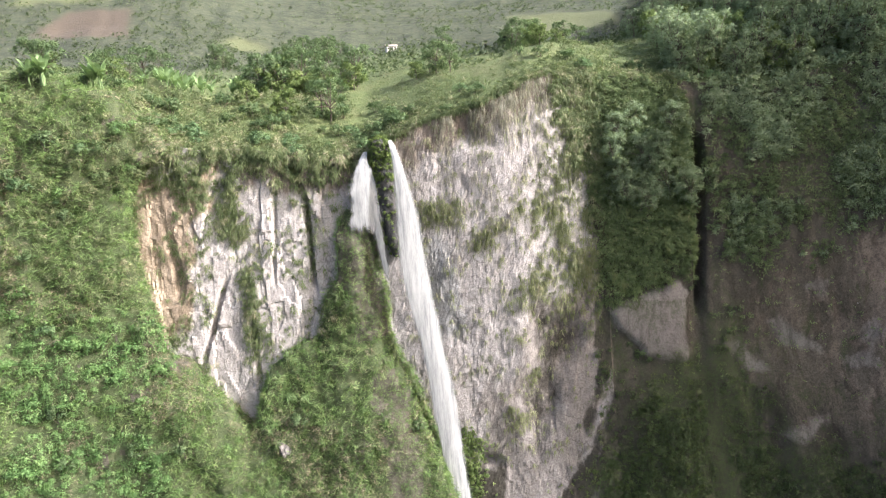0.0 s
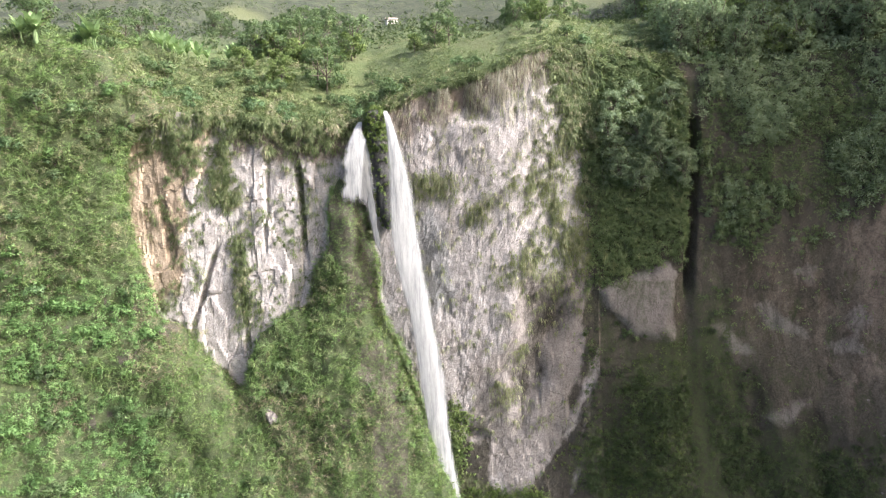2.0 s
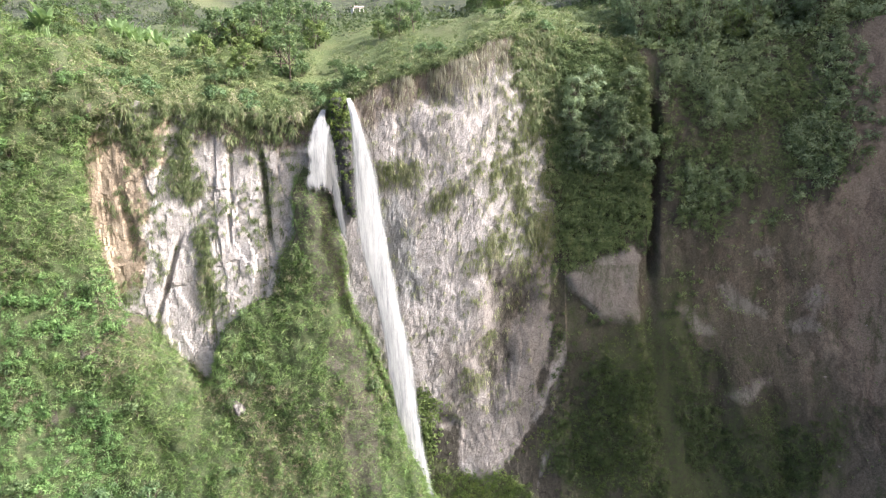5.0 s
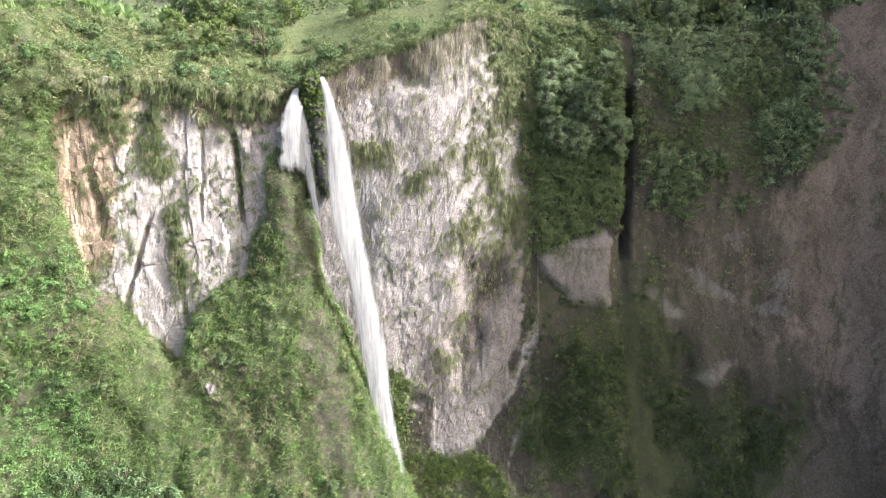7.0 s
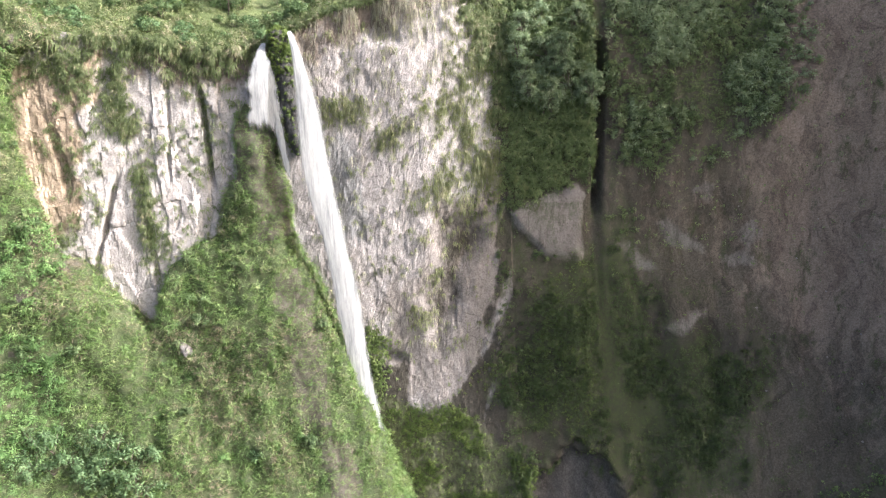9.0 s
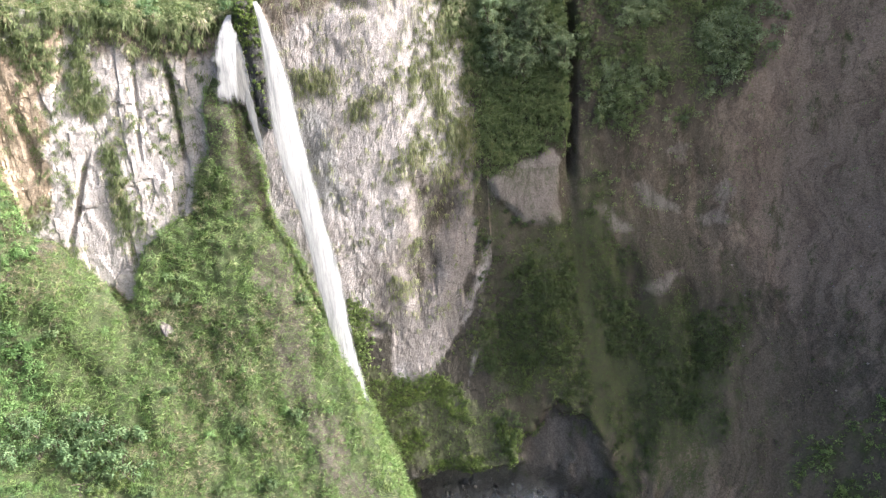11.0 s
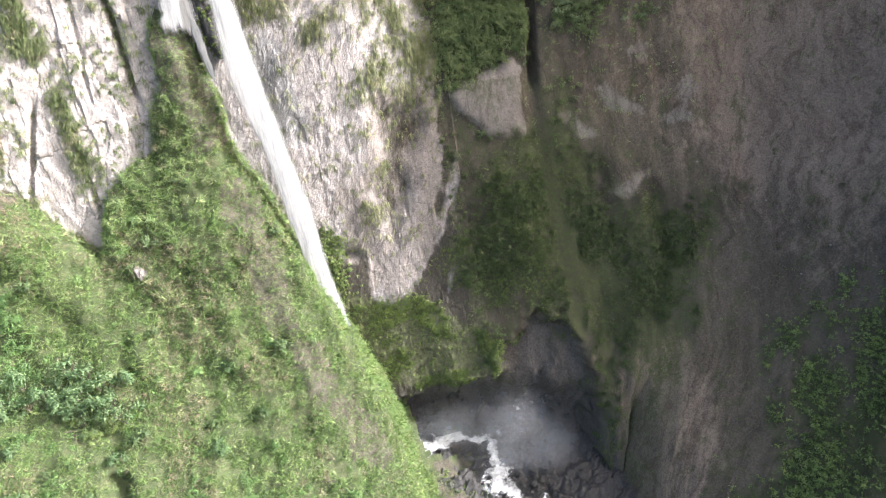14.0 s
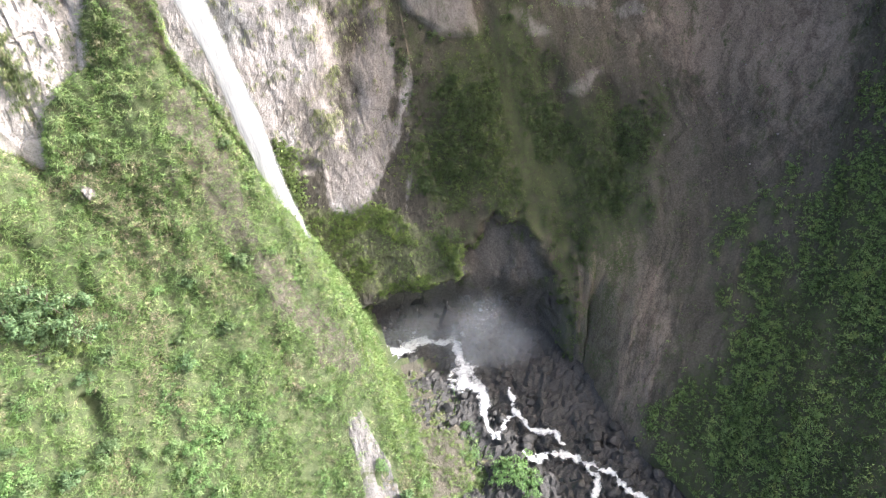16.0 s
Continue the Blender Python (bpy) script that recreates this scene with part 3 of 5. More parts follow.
ZONES = {"green": np.clip(0.85 * dense + 0.5 * mixed + 0.62 * low_green + 0.4 * (WS > 30) * (WS < 60) * (WZ < 76) + 0.26 * ramp(56, 70, WS) * ramp(46, 26, WZ) + 0.3 * ramp(54, 60, WS) * ramp(88, 70, WS) * ramp(80, 66, WZ) + 0.95 * ledge + 0.8 * far_green, 0, 1) * (1 - cave_in),
         # pale earth fades with depth, which paints in the loss of sky light
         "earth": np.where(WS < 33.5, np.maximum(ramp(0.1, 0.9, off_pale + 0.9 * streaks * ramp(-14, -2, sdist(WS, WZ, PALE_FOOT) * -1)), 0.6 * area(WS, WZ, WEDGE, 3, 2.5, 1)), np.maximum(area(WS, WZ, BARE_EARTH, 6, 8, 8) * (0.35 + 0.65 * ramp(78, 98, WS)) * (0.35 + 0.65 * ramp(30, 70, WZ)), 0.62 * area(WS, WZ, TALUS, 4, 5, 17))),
         # shade of the lower gorge, laid on as a darker brown
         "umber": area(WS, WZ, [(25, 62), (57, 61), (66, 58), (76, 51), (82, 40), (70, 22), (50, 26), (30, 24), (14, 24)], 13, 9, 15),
         # wet foot of the wall, and the cave hollow with shade in its colour
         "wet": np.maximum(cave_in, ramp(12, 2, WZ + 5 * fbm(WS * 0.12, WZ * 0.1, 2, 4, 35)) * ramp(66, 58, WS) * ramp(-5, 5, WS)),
         "ash": np.exp(-((WS - 0.09 * (92 - WZ) + 4) / 4.5) ** 4 - ((WZ - 80) / 13) ** 4),
         "soil": 0.75 * ramp(11, 3, rim(WS) - WZ + 3 * fbm(WS * 0.15, 1, 2, 3, 36)) * (WS > -45),
         # slanting streaks of shade on the lower pale cliff, as colour
         "flank": np.clip(area(WS, WZ, [(4, 52), (10, 62), (16, 76), (32, 80), (32, 48), (22, 34), (14, 24), (3, 40)], 4, 3, 16) + 0.7 * streaks, 0, 0.8),
         "slab": slab, "run": WS,
         "rust": area(WS, WZ, [(-70, 112), (-60, 106), (-50, 111), (-49, 104), (-55, 97), (-56, 84), (-58, 78), (-64, 68), (-70, 75)], 3, 3, 9)}
cut_a, cut_b = np.searchsorted(ss, -14), np.searchsorted(ss, 33)
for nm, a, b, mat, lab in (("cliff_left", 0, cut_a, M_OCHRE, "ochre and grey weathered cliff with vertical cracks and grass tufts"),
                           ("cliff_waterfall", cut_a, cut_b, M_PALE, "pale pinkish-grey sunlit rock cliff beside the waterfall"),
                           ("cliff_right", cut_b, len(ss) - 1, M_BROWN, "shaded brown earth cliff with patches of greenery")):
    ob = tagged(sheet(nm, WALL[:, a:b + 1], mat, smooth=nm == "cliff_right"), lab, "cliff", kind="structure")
    for zone, mask in ZONES.items():
        at = ob.data.attributes.new(zone, 'FLOAT', 'POINT')
        at.data.foreach_set("value", np.ascontiguousarray(mask[:, a:b + 1], np.float32).ravel())


# ---- the spur and near slope ----
SPUR = Table((-130, -90, -60, -35, -10, 10, 30), (-14, 0, 20, 40, 60, 85, 110, 130),
             ((60, 82, 105, 115, 120, 124, 128, 133), (64, 94, 117, 125, 129, 132, 135, 140), (66, 97, 119, 129, 131, 134, 137, 142),
              (66, 97, 119, 129, 133, 137.5, 141, 146), (64, 98, 118, 127, 132, 138.5, 142, 146), (64, 100, 117, 125, 129, 136, 142, 146),
              (74, 98, 114, 124, 129, 136, 142, 146)), 1.0, 1)
OPEN = [(-140, 138), (-95, 132), (-82, 130), (-72, 126), (-62, 118), (-57, 113), (-63, 109.5), (-67.5, 106), (-67.5, 95), (-65.5, 78), (-63.5, 70), (-58, 67.5), (-55, 61), (-46, 51.5), (-43.8, 58), (-42, 65.5), (-30.5, 72.5), (-29, 82),
        (-26, 84), (-24.5, 95), (-22.5, 99.5), (-17.5, 97.5), (-14.2, 88), (-13.6, 73), (-1.4, 37), (6.8, 15), (9.4, 4.6), (11.2, -2.5), (12.2, -5.4), (15.4, -7.2), (22, -8.9), (29, -11.2), (37, -14), (60, -14), (60, 150), (-140, 150)]


def spur_place(x, z):
    d = sdist(x, z, OPEN) + 1.2 * fbm(x * 0.15, z * 0.15, 4, 3, 41)
    y = SPUR(x, z) - 2.6 * fbm(x * 0.05, z * 0.04, 2, 4, 51) - 1.5 * fbm(x * 0.2, z * 0.17, 2, 4, 52) - 1.1 * fbm((0.94 * x + 0.34 * z) * 0.2, (0.94 * z - 0.34 * x) * 0.035, 3, 4, 53) - 0.7 * fbm(x * 0.45, z * 0.4, 2, 3, 54)
    y = y + 24 * ramp(-1.2, 1.1, d) + 2.0 * ramp(-9, 1, d)
    y = y - 3.4 * np.exp(-((x + 21) / 9) ** 4) * ramp(70, 90, z) * (1 - ramp(104, 110, z))
    y = y + 6.5 * np.exp(-((x + 50) / 2.6) ** 4 - ((z - 9) / 3.4) ** 4)
    return np.stack([x + 0 * z, y, z + 0 * x], -1), d


sx, sz = np.arange(-130, 40, 0.6), np.arange(-14, 131, 0.6)
SX, SZ = np.meshgrid(sx, sz)
SP, SPD = spur_place(SX, SZ)
NSP = normals(SP)
tagged(sheet("slope_spur", SP, M_SLOPE, keep=(SPD < np.where(SZ > 100, 4.0, 2.4))[:-1, :-1]), "steep green spur covered in grass and shrubs", "slope", kind="structure")

# ---- plateau and hills ----
HILL_D = (0, 12, 28, 60, 110, 170, 240, 350, 600, 1000, 1400)
# rows 118 to 166: a steep hill out of view, added to cast shade
HILL = Table((-400, -90, -50, -15, 13, 40, 62, 85, 118, 134, 142, 152, 166, 180, 400), HILL_D,
             ((0, 5, 10, 14, 20, 30, 45, 80, 190, 330, 480), (0, 3, 6, 9, 14, 22, 36, 70, 190, 330, 480), (0, 6, 13, 17, 24, 34, 38, 60, 150, 280, 420),
              (0, 4, 10, 19, 30, 40, 38, 50, 130, 250, 380), (0, 6, 11, 12, 18, 26, 30, 45, 120, 240, 360), (0, 4, 8, 11, 16, 22, 30, 50, 130, 250, 380),
              (0, 8, 17, 24, 30, 36, 42, 58, 130, 240, 370), (0, 12, 26, 36, 42, 46, 50, 62, 130, 230, 370)) + tuple(
                 tuple(k * d for d in (0, 12, 30, 72, 118, 130, 140, 150, 200, 280, 400)) for k in (1.4,)) + (
                 (0, 17, 44, 122, 215, 245, 245, 245, 250, 280, 330), (0, 6, 14, 92, 252, 325, 325, 325, 325, 335, 400), (0, 4, 8, 25, 82, 205, 235, 235, 245, 270, 360)) + tuple(
                 tuple(k * d for d in (0, 12, 30, 72, 118, 130, 140, 150, 200, 280, 400)) for k in (0.4, 0.2, 0.1)), 2.0, 1)


def hill_place(s, d):
    base = wall_place(np.clip(s, -130, 280), rim(np.clip(s, -130, 280)))
    turn = ramp(98, 140, s)
    x = base[..., 0] + np.minimum(s + 130, 0) + turn * d * 0.97
    y = base[..., 1] + (1 - turn) * d + 0 * d
    far = 1 + d / 260.0
    x = x + (1 - turn) * (base[..., 0]) * (far - 1) * 0.9
    z = base[..., 2] + HILL(s + 0 * d, d + 0 * s) - HILL(s + 0 * d, 0 * d + 0 * s) + ramp(4, 40, d) * 2.5 * fbm(x * 0.03, y * 0.03, 0, 4, 61) + ramp(250, 700, d) * 28 * fbm(x * 0.005, y * 0.005, 0, 4, 62)
    return np.stack([x, y, z], -1)


hs = np.concatenate([np.arange(-330, -130, 8.0), np.arange(-130, 110, 1.6), np.arange(110, 281, 5.0)])
hd = 1400 * (np.linspace(0, 1, 150) ** 2.6)
HS, HD = np.meshgrid(hs, hd)
HL = hill_place(HS, HD)
# an unseen ridge added across the gorge: it shades the right wall, and its end lets the sun in past the pale cliff
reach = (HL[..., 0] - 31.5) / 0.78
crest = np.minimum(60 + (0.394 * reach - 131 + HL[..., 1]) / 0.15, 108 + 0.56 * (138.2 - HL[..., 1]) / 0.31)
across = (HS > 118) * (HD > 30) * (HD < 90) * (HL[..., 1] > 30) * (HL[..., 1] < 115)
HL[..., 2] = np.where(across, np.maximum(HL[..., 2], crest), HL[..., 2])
# the added hill is capped so that sun reaches the shoulder above the rim
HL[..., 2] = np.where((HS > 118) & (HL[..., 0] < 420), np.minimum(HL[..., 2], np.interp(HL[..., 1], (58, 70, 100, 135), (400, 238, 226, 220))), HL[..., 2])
NHL = normals(HL)
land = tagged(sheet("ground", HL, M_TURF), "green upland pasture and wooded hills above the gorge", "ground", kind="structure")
FIELDS = {"ploughed": ([(-282, 470), (-200, 440), (-245, 545), (-292, 540)],), "pasture": ([(-150, 520), (-128, 505), (-135, 470), (-158, 480)], [(-345, 555), (-260, 575), (-260, 640), (-345, 640)], [(60, 520), (140, 520), (140, 600), (60, 600)])}
fields = {}
for zone, lots in FIELDS.items():
    mask = np.zeros(HS.shape)
    for lot in lots:
        mask = np.maximum(mask, ramp(-4, 4, sdist(HL[..., 0], HL[..., 1], lot) + 6 * fbm(HL[..., 0] * 0.03, HL[..., 1] * 0.03, 2, 3, 63)))
    fields[zone] = mask
    at = land.data.attributes.new(zone, 'FLOAT', 'POINT')
    at.data.foreach_set("value", np.ascontiguousarray(mask, np.float32).ravel())

# ---- gorge floor ----
bx = np.concatenate([np.arange(-140, 8, 3.0), np.arange(8, 70, 0.75), np.arange(70, 121, 3.0)])
by = np.concatenate([np.arange(-160, 56, 3.0), np.arange(56, 134, 0.75)])
BX, BY = np.meshgrid(bx, by)


def bed_height(x, y):
    mid = np.interp(y, (-160, 0, 60, 75, 95, 115, 130), (20, 30, 46, 43, 33, 28, 20))
    right = np.maximum(x - mid - 10, 0)
    left = np.maximum(mid - x - 60, 0)
    return (-12.0 + 0.12 * np.clip(y - 70, 0, 45) + 0.12 * right * ramp(0, 20, right) + 0.1 * left
            + 1.3 * fbm(x * 0.16, y * 0.16, 0, 4, 71) + 1.5 * np.abs(fbm(x * 0.35, y * 0.35, 0, 4, 72)))


block, gap = cells(BX / 1.7 + 0.4 * fbm(BX * 0.3, BY * 0.3, 1, 3, 73), BY / 1.5, 107)
chip, _ = cells(BX / 0.9, BY / 0.9, 108)
rubble = ramp(4, 14, BX) * (1 - ramp(62, 70, BX)) * ramp(54, 62, BY)
BED = np.stack([BX, BY, np.minimum(bed_height(BX, BY), 60) + rubble * (1.0 * (block - 0.5) - 0.3 * (1 - ramp(0, 0.2, gap)) + 0.35 * (chip - 0.5) - 0.4)], -1)
tagged(sheet("riverbed", BED, M_BED, smooth=False), "dark wet boulder bed of the plunge pool and stream", "riverbed", kind="structure")

# ---- water ----
M_FALL, nf, pf = shader("falling_water")
fa = noisy(nf, where(nf, (1, 1, 0.09)), 1.2, 10, 0.78)
nf.links.new(stops(nf, fa, (0.36, (0.21, 0.22, 0.225)), (0.60, (0.46, 0.465, 0.46))), pf.inputs["Base Color"])
pf.inputs["Roughness"].default_value = 0.6
fe = noisy(nf, where(nf, (1, 1, 0.05)), 2.2, 9, 0.78)
ed = add(nf, "Attribute")
ed.attribute_name = "body"
fm = add(nf, "Math")
fm.operation = 'MULTIPLY_ADD'
nf.links.new(ed.outputs["Fac"], fm.inputs[0])
fm.inputs[1].default_value = 0.85
nf.links.new(fe, fm.inputs[2])
nf.links.new(stops(nf, fm.outputs[0], (0.56, (0, 0, 0)), (1.05, (1, 1, 1))), pf.inputs["Alpha"])


def ribbon(line, widths, parent, seed):
    """Water falling along a line of places (x, y, z), with a width at each part of the way."""
    line = np.array(line, float)
    q = np.linspace(0, 1, len(line))
    k = np.linspace(0, 1, 160)
    c = np.stack([np.interp(k, q, line[:, j]) for j in range(3)], -1)
    for _ in range(3):
        c[1:-1] = (np.pad(c, ((6, 6), (0, 0)), mode='edge')[[range(i, i + 13) for i in range(len(c))]].mean(1))[1:-1]
    w = np.interp(k, [b for b, _ in widths], [d for _, d in widths])[:, None]
    k, a = k[:, None], np.linspace(-1, 1, 29)[None, :]
    edge = 1 + 0.30 * fbm(np.sign(a) * 4, k * 9, 3, 3, seed)
    x = c[:, :1] + a * w * 0.5 * edge
    y = c[:, 1:2] - 0.14 * (1 - a * a) * np.minimum(w, 3) + 0.04 * fbm(a * 6, k * 12, 2, 4, seed + 2)
    g = np.stack(np.broadcast_arrays(x, y, c[:, 2:3] + 0 * a), -1)
    body = ramp(0, 0.6, 1 - np.abs(a)) * ramp(0, 0.16, 1 - k + 0.08 * fbm(a * 3, 1, 1, 3, seed + 5)) * (0.75 + 0.25 * ramp(-0.3, 0.3, fbm(a * 5, k * 3, 5, 3, seed + 7)))
    body = np.broadcast_to(body, g.shape[:2])
    for lo, hi, kind in ((0, 8, "water_strand"), (8, 20, "water_curtain"), (20, 28, "water_strand")):
        ob = sheet(kind, g[:, lo:hi + 1], M_FALL, flip=True)
        at = ob.data.attributes.new("body", 'FLOAT', 'POINT')
        at.data.foreach_set("value", np.ascontiguousarray(body[:, lo:hi + 1], np.float32).ravel())
        ob.parent = parent


MAIN = ((-11.6, 138.5, 112.6), (-10.5, 134.5, 111), (-9.0, 133.2, 102), (-7.9, 132.6, 89), (-6.2, 132, 75.7), (-4.0, 131.5, 63.2),
        (-2.5, 131, 50), (-1.0, 130.4, 36), (0.8, 129, 24), (4, 127, 10), (7, 125, -5))
MAIN_W = ((0, 1.2), (0.1, 2.0), (0.2, 4.6), (0.3, 7.0), (0.5, 6.9), (0.75, 5.4), (1, 5.2))
fall = tagged(new("waterfall"), "tall white main waterfall leaping down the gorge wall", "waterfall")
ribbon(MAIN, MAIN_W, fall, 80)
SIDE = ((-17.0, 140.0, 110.4), (-17.2, 137.5, 109.0), (-17.5, 136.6, 105.5), (-17.7, 136.2, 101.5), (-17.8, 136.0, 97.6), (-17.5, 135.9, 92.5))
SIDE_W = ((0, 1.0), (0.2, 2.6), (0.42, 5.4), (0.7, 7.6), (1, 8.0))
fall = tagged(new("side_waterfall"), "short white side cascade beside the main waterfall", "waterfall")
ribbon(SIDE, SIDE_W, fall, 480)
TAIL = ((-15.4, 136.1, 99.5), (-15.1, 135.8, 94), (-14.5, 135.3, 89), (-13.4, 134.8, 83))
ribbon(TAIL, ((0, 1.6), (0.4, 2.0), (1, 1.2)), fall, 580)

# a mossy pillar that parts the water at the brink
def pillar():
    a, k = np.meshgrid(np.linspace(0, 2 * np.pi, 49), np.linspace(0, 1, 60))
    r = (0.7 + 1.6 * np.sqrt(np.clip(1 - (2 * k - 1) ** 4, 0, 1))) * (1 - 0.25 * (1 - k)) * ramp(0, 0.04, 1 - k + 0.001)
    r = r * (1 + 0.35 * fbm(np.cos(a) * 1.3, np.sin(a) * 1.3, k * 6, 4, 91))
    x = -13.9 + 2.2 * (1 - k) + r * np.cos(a)
    y = 138.6 - 1.5 * (1 - k) + r * np.sin(a)
    return np.stack([x, y, 88 + 25.5 * k], -1)


PIL = pillar()
tagged(sheet("rock_pillar", PIL, M_BED), "dark mossy rock pillar dividing the falls at the brink", "rock")

# ---- plunge pool and stream ----
M_WATER, nw, pw = shader("dark_stream_water")
pw.inputs["Base Color"].default_value = (0.02, 0.024, 0.022, 1)
pw.inputs["Roughness"].default_value = 0.12
relief(nw, pw, noisy(nw, where(nw), 1.6, 5, 0.6), 0.5, 0.25)
M_FOAM, nm_, pm = shader("white_foam")
nm_.links.new(stops(nm_, noisy(nm_, where(nm_), 1.2, 6, 0.7), (0.35, (0.42, 0.43, 0.435)), (0.62, (0.76, 0.77, 0.765))), pm.inputs["Base Color"])
foam_b, foam_f = add(nm_, "Attribute"), add(nm_, "Math")
foam_b.attribute_name, foam_f.operation = "body", 'MULTIPLY_ADD'
nm_.links.new(foam_b.outputs["Fac"], foam_f.inputs[0])
foam_f.inputs[1].default_value = 0.36
nm_.links.new(noisy(nm_, where(nm_), 0.42, 9, 0.75), foam_f.inputs[2])
nm_.links.new(stops(nm_, foam_f.outputs[0], (0.64, (0, 0, 0)), (0.86, (1, 1, 1))), pm.inputs["Alpha"])
pm.inputs["Roughness"].default_value = 0.6


def stream(name, line, widths, mat, label, lift=0.0, rough=0.15):
    line = np.array(line, float)
    q = np.linspace(0, 1, len(line))
    k = np.linspace(0, 1, 40 * len(line))
    c = np.stack([np.interp(k, q, line[:, j]) for j in range(3)], -1)
    p = np.pad(c, ((9, 9), (0, 0)), mode='edge')
    c = p[[range(i, i + 19) for i in range(len(c))]].mean(1)
    t = unit(np.gradient(c, axis=0) * np.array((1, 1, 0)))
    side = np.stack([t[:, 1], -t[:, 0], 0 * t[:, 0]], -1)
    w = np.interp(k, np.linspace(0, 1, len(widths)), widths) * (1 + 0.9 * fbm(k * 30, 1, 1, 4, 83))
    c = c + side * (0.8 * fbm(k * 16, 2, 2, 3, 85))[:, None] * (lift > 0)
    a = np.linspace(-1, 1, 13)
    g = c[:, None] + side[:, None] * (a[None, :] * w[:, None])[..., None] * 0.5
    g[..., 2] += lift + rough * fbm(g[..., 0] * 1.1, g[..., 1] * 1.1, 0, 3, 84)
    ob = sheet(name, g, mat)
    at = ob.data.attributes.new("body", 'FLOAT', 'POINT')
    at.data.foreach_set("value", np.ascontiguousarray(np.broadcast_to(1 - np.abs(a) ** 1.5, g.shape[:2]), np.float32).ravel())
    return tagged(ob, label, "stream", kind="structure")


def drape(*places):
    """A line along the bed through places (x, y), at the bed's height."""
    return [(x, y, float(bed_height(np.array(float(x)), np.array(float(y))))) for x, y in places]


stream("water_1", ((8, 126, -7.6), (20, 119, -7.8), (28, 110, -8.4), (31, 98, -9.4), (32, 88, -10.4), (40, 80, -11.6), (45, 73, -12.3), (50, 62, -13), (44, 10, -14)), (8, 12, 9, 6, 5, 7, 6, 6, 8), M_WATER, "dark plunge pool and stream water")
for number, places, widths, lab in (
        (2, ((9, 128), (15.5, 117), (21.5, 119.5), (27.5, 117), (30.3, 118), (29.8, 111.5), (28.7, 103), (31, 99.5), (29.8, 93), (29.6, 86)), (11, 9, 5.5, 4.5, 4, 4.4, 7.5, 4, 2.6, 3), "white foaming chute out of the plunge pool"),
        (3, ((37.5, 97.5), (36.5, 95.5), (36.5, 92), (38, 85.5), (42, 83.5), (42.8, 80)), (1.6, 2.4, 2.0, 1.8, 2.4, 2.6), "white foaming braid between boulders"),
        (4, ((29.8, 85.5), (32.6, 89.5), (35.8, 91.4)), (2.2, 1.4, 1.6), "thin white rill joining two braids"),
        (5, ((34, 82), (35.8, 78.2), (39, 79), (42, 78), (45.5, 74.8), (46.2, 71.8), (43.5, 68), (42, 62)), (1.6, 2.8, 2.2, 3.6, 3.0, 2.4, 2.0, 1.6), "white foaming lower run of the stream"),
        (6, ((46, 73.5), (49.2, 70.4), (50, 66.5), (52.5, 62.5), (54, 52)), (2.2, 2.0, 2.2, 1.8, 2), "white rapid at the foot of the far bank")):
    stream("water_%d" % number, drape(*places), widths, M_FOAM, lab, 1.0, 0.4)

# ---- greenery ----


def clumps(grid, norm, count, weight, radius, leaves, length, sink=0.15, lift=0.6, **more):
    p, n = sprinkle(grid, norm, count, weight)
    r = radius * np.exp(0.35 * rng.normal(size=count))
    out = unit(n * (1 - lift) + UP * lift)
    return leaf_cloud(p + n * (r * (0.3 - sink))[:, None], out, r, leaves, length, **more)


# the steep spur
on = (SPD < np.where(SZ > 100, 4.5, 0.6)) * 1.0
lush = ramp(-0.25, 0.35, fbm(SX * 0.06, SZ * 0.06, 8, 4, 121) - 0.5 * fbm((0.94 * SX + 0.34 * SZ) * 0.2, (0.94 * SZ - 0.34 * SX) * 0.035, 3, 4, 53))
tussock = 0.12 + ramp(-0.15, 0.25, fbm(SX * 0.5, SZ * 0.45, 7, 3, 122))


def bare_strip(x, z):
    """How bare the spur is along its dry, slipping flank."""
    mid = np.interp(z, (5, 13, 20, 33, 42, 52, 62), (5, 1, -4, -10, -12, -12.5, -15.5))
    k = np.exp(-((x - mid) / 4.2) ** 2) * ramp(1, 8, z) * (1 - ramp(60, 68, z))
    k = k + 0.8 * np.exp(-((x + 17) / 4.5) ** 4 - ((z - 77) / 7) ** 4) + 0.7 * np.exp(-((x + 22) / 7) ** 4 - ((z - 87) / 9) ** 4)
    k = k + 0.9 * np.exp(-((x - 19) / 5.5) ** 4 - ((z + 8.5) / 3) ** 4)
    return ramp(0.36, 0.68, k + 0.75 * fbm(x * 0.14, z * 0.10, 3, 5, 36) + 0.35 * fbm(x * 0.5, z * 0.4, 3, 3, 38))


thin = (1 - 0.92 * bare_strip(SX, SZ)) * (1 - np.exp(-((SX + 50) / 2.9) ** 4 - ((SZ - 9) / 3.8) ** 4)) * (1 - np.exp(-((SX - 3.6) / 3.4) ** 4 - ((SZ + 6) / 4.6) ** 4))
near = ramp(-5, -40, SX) * 0.7 + 0.3
high = np.maximum(ramp(75, 95, SZ), ramp(62, 78, SZ) * (SX > -32) * (SX < -8))
shrubby = ramp(-0.15, 0.25, fbm(SX * 0.07, SZ * 0.07, 8, 4, 123) + 0.55 * ramp(-52, -66, SX) * ramp(88, 70, SZ) - 0.42 + 0.3 * (lush - 0.5))
stuff("slope_shrubs", [clumps(SP, NSP, 2300, on * thin * (0.015 + shrubby) * (1 - high), 1.15, 110, 0.30), clumps(SP, NSP, 2600, on * thin * (0.12 + shrubby) * (1 - high), 0.6, 46, 0.26)], M_LEAF,
      "dense light-green shrubs covering the steep spur", "shrubs")
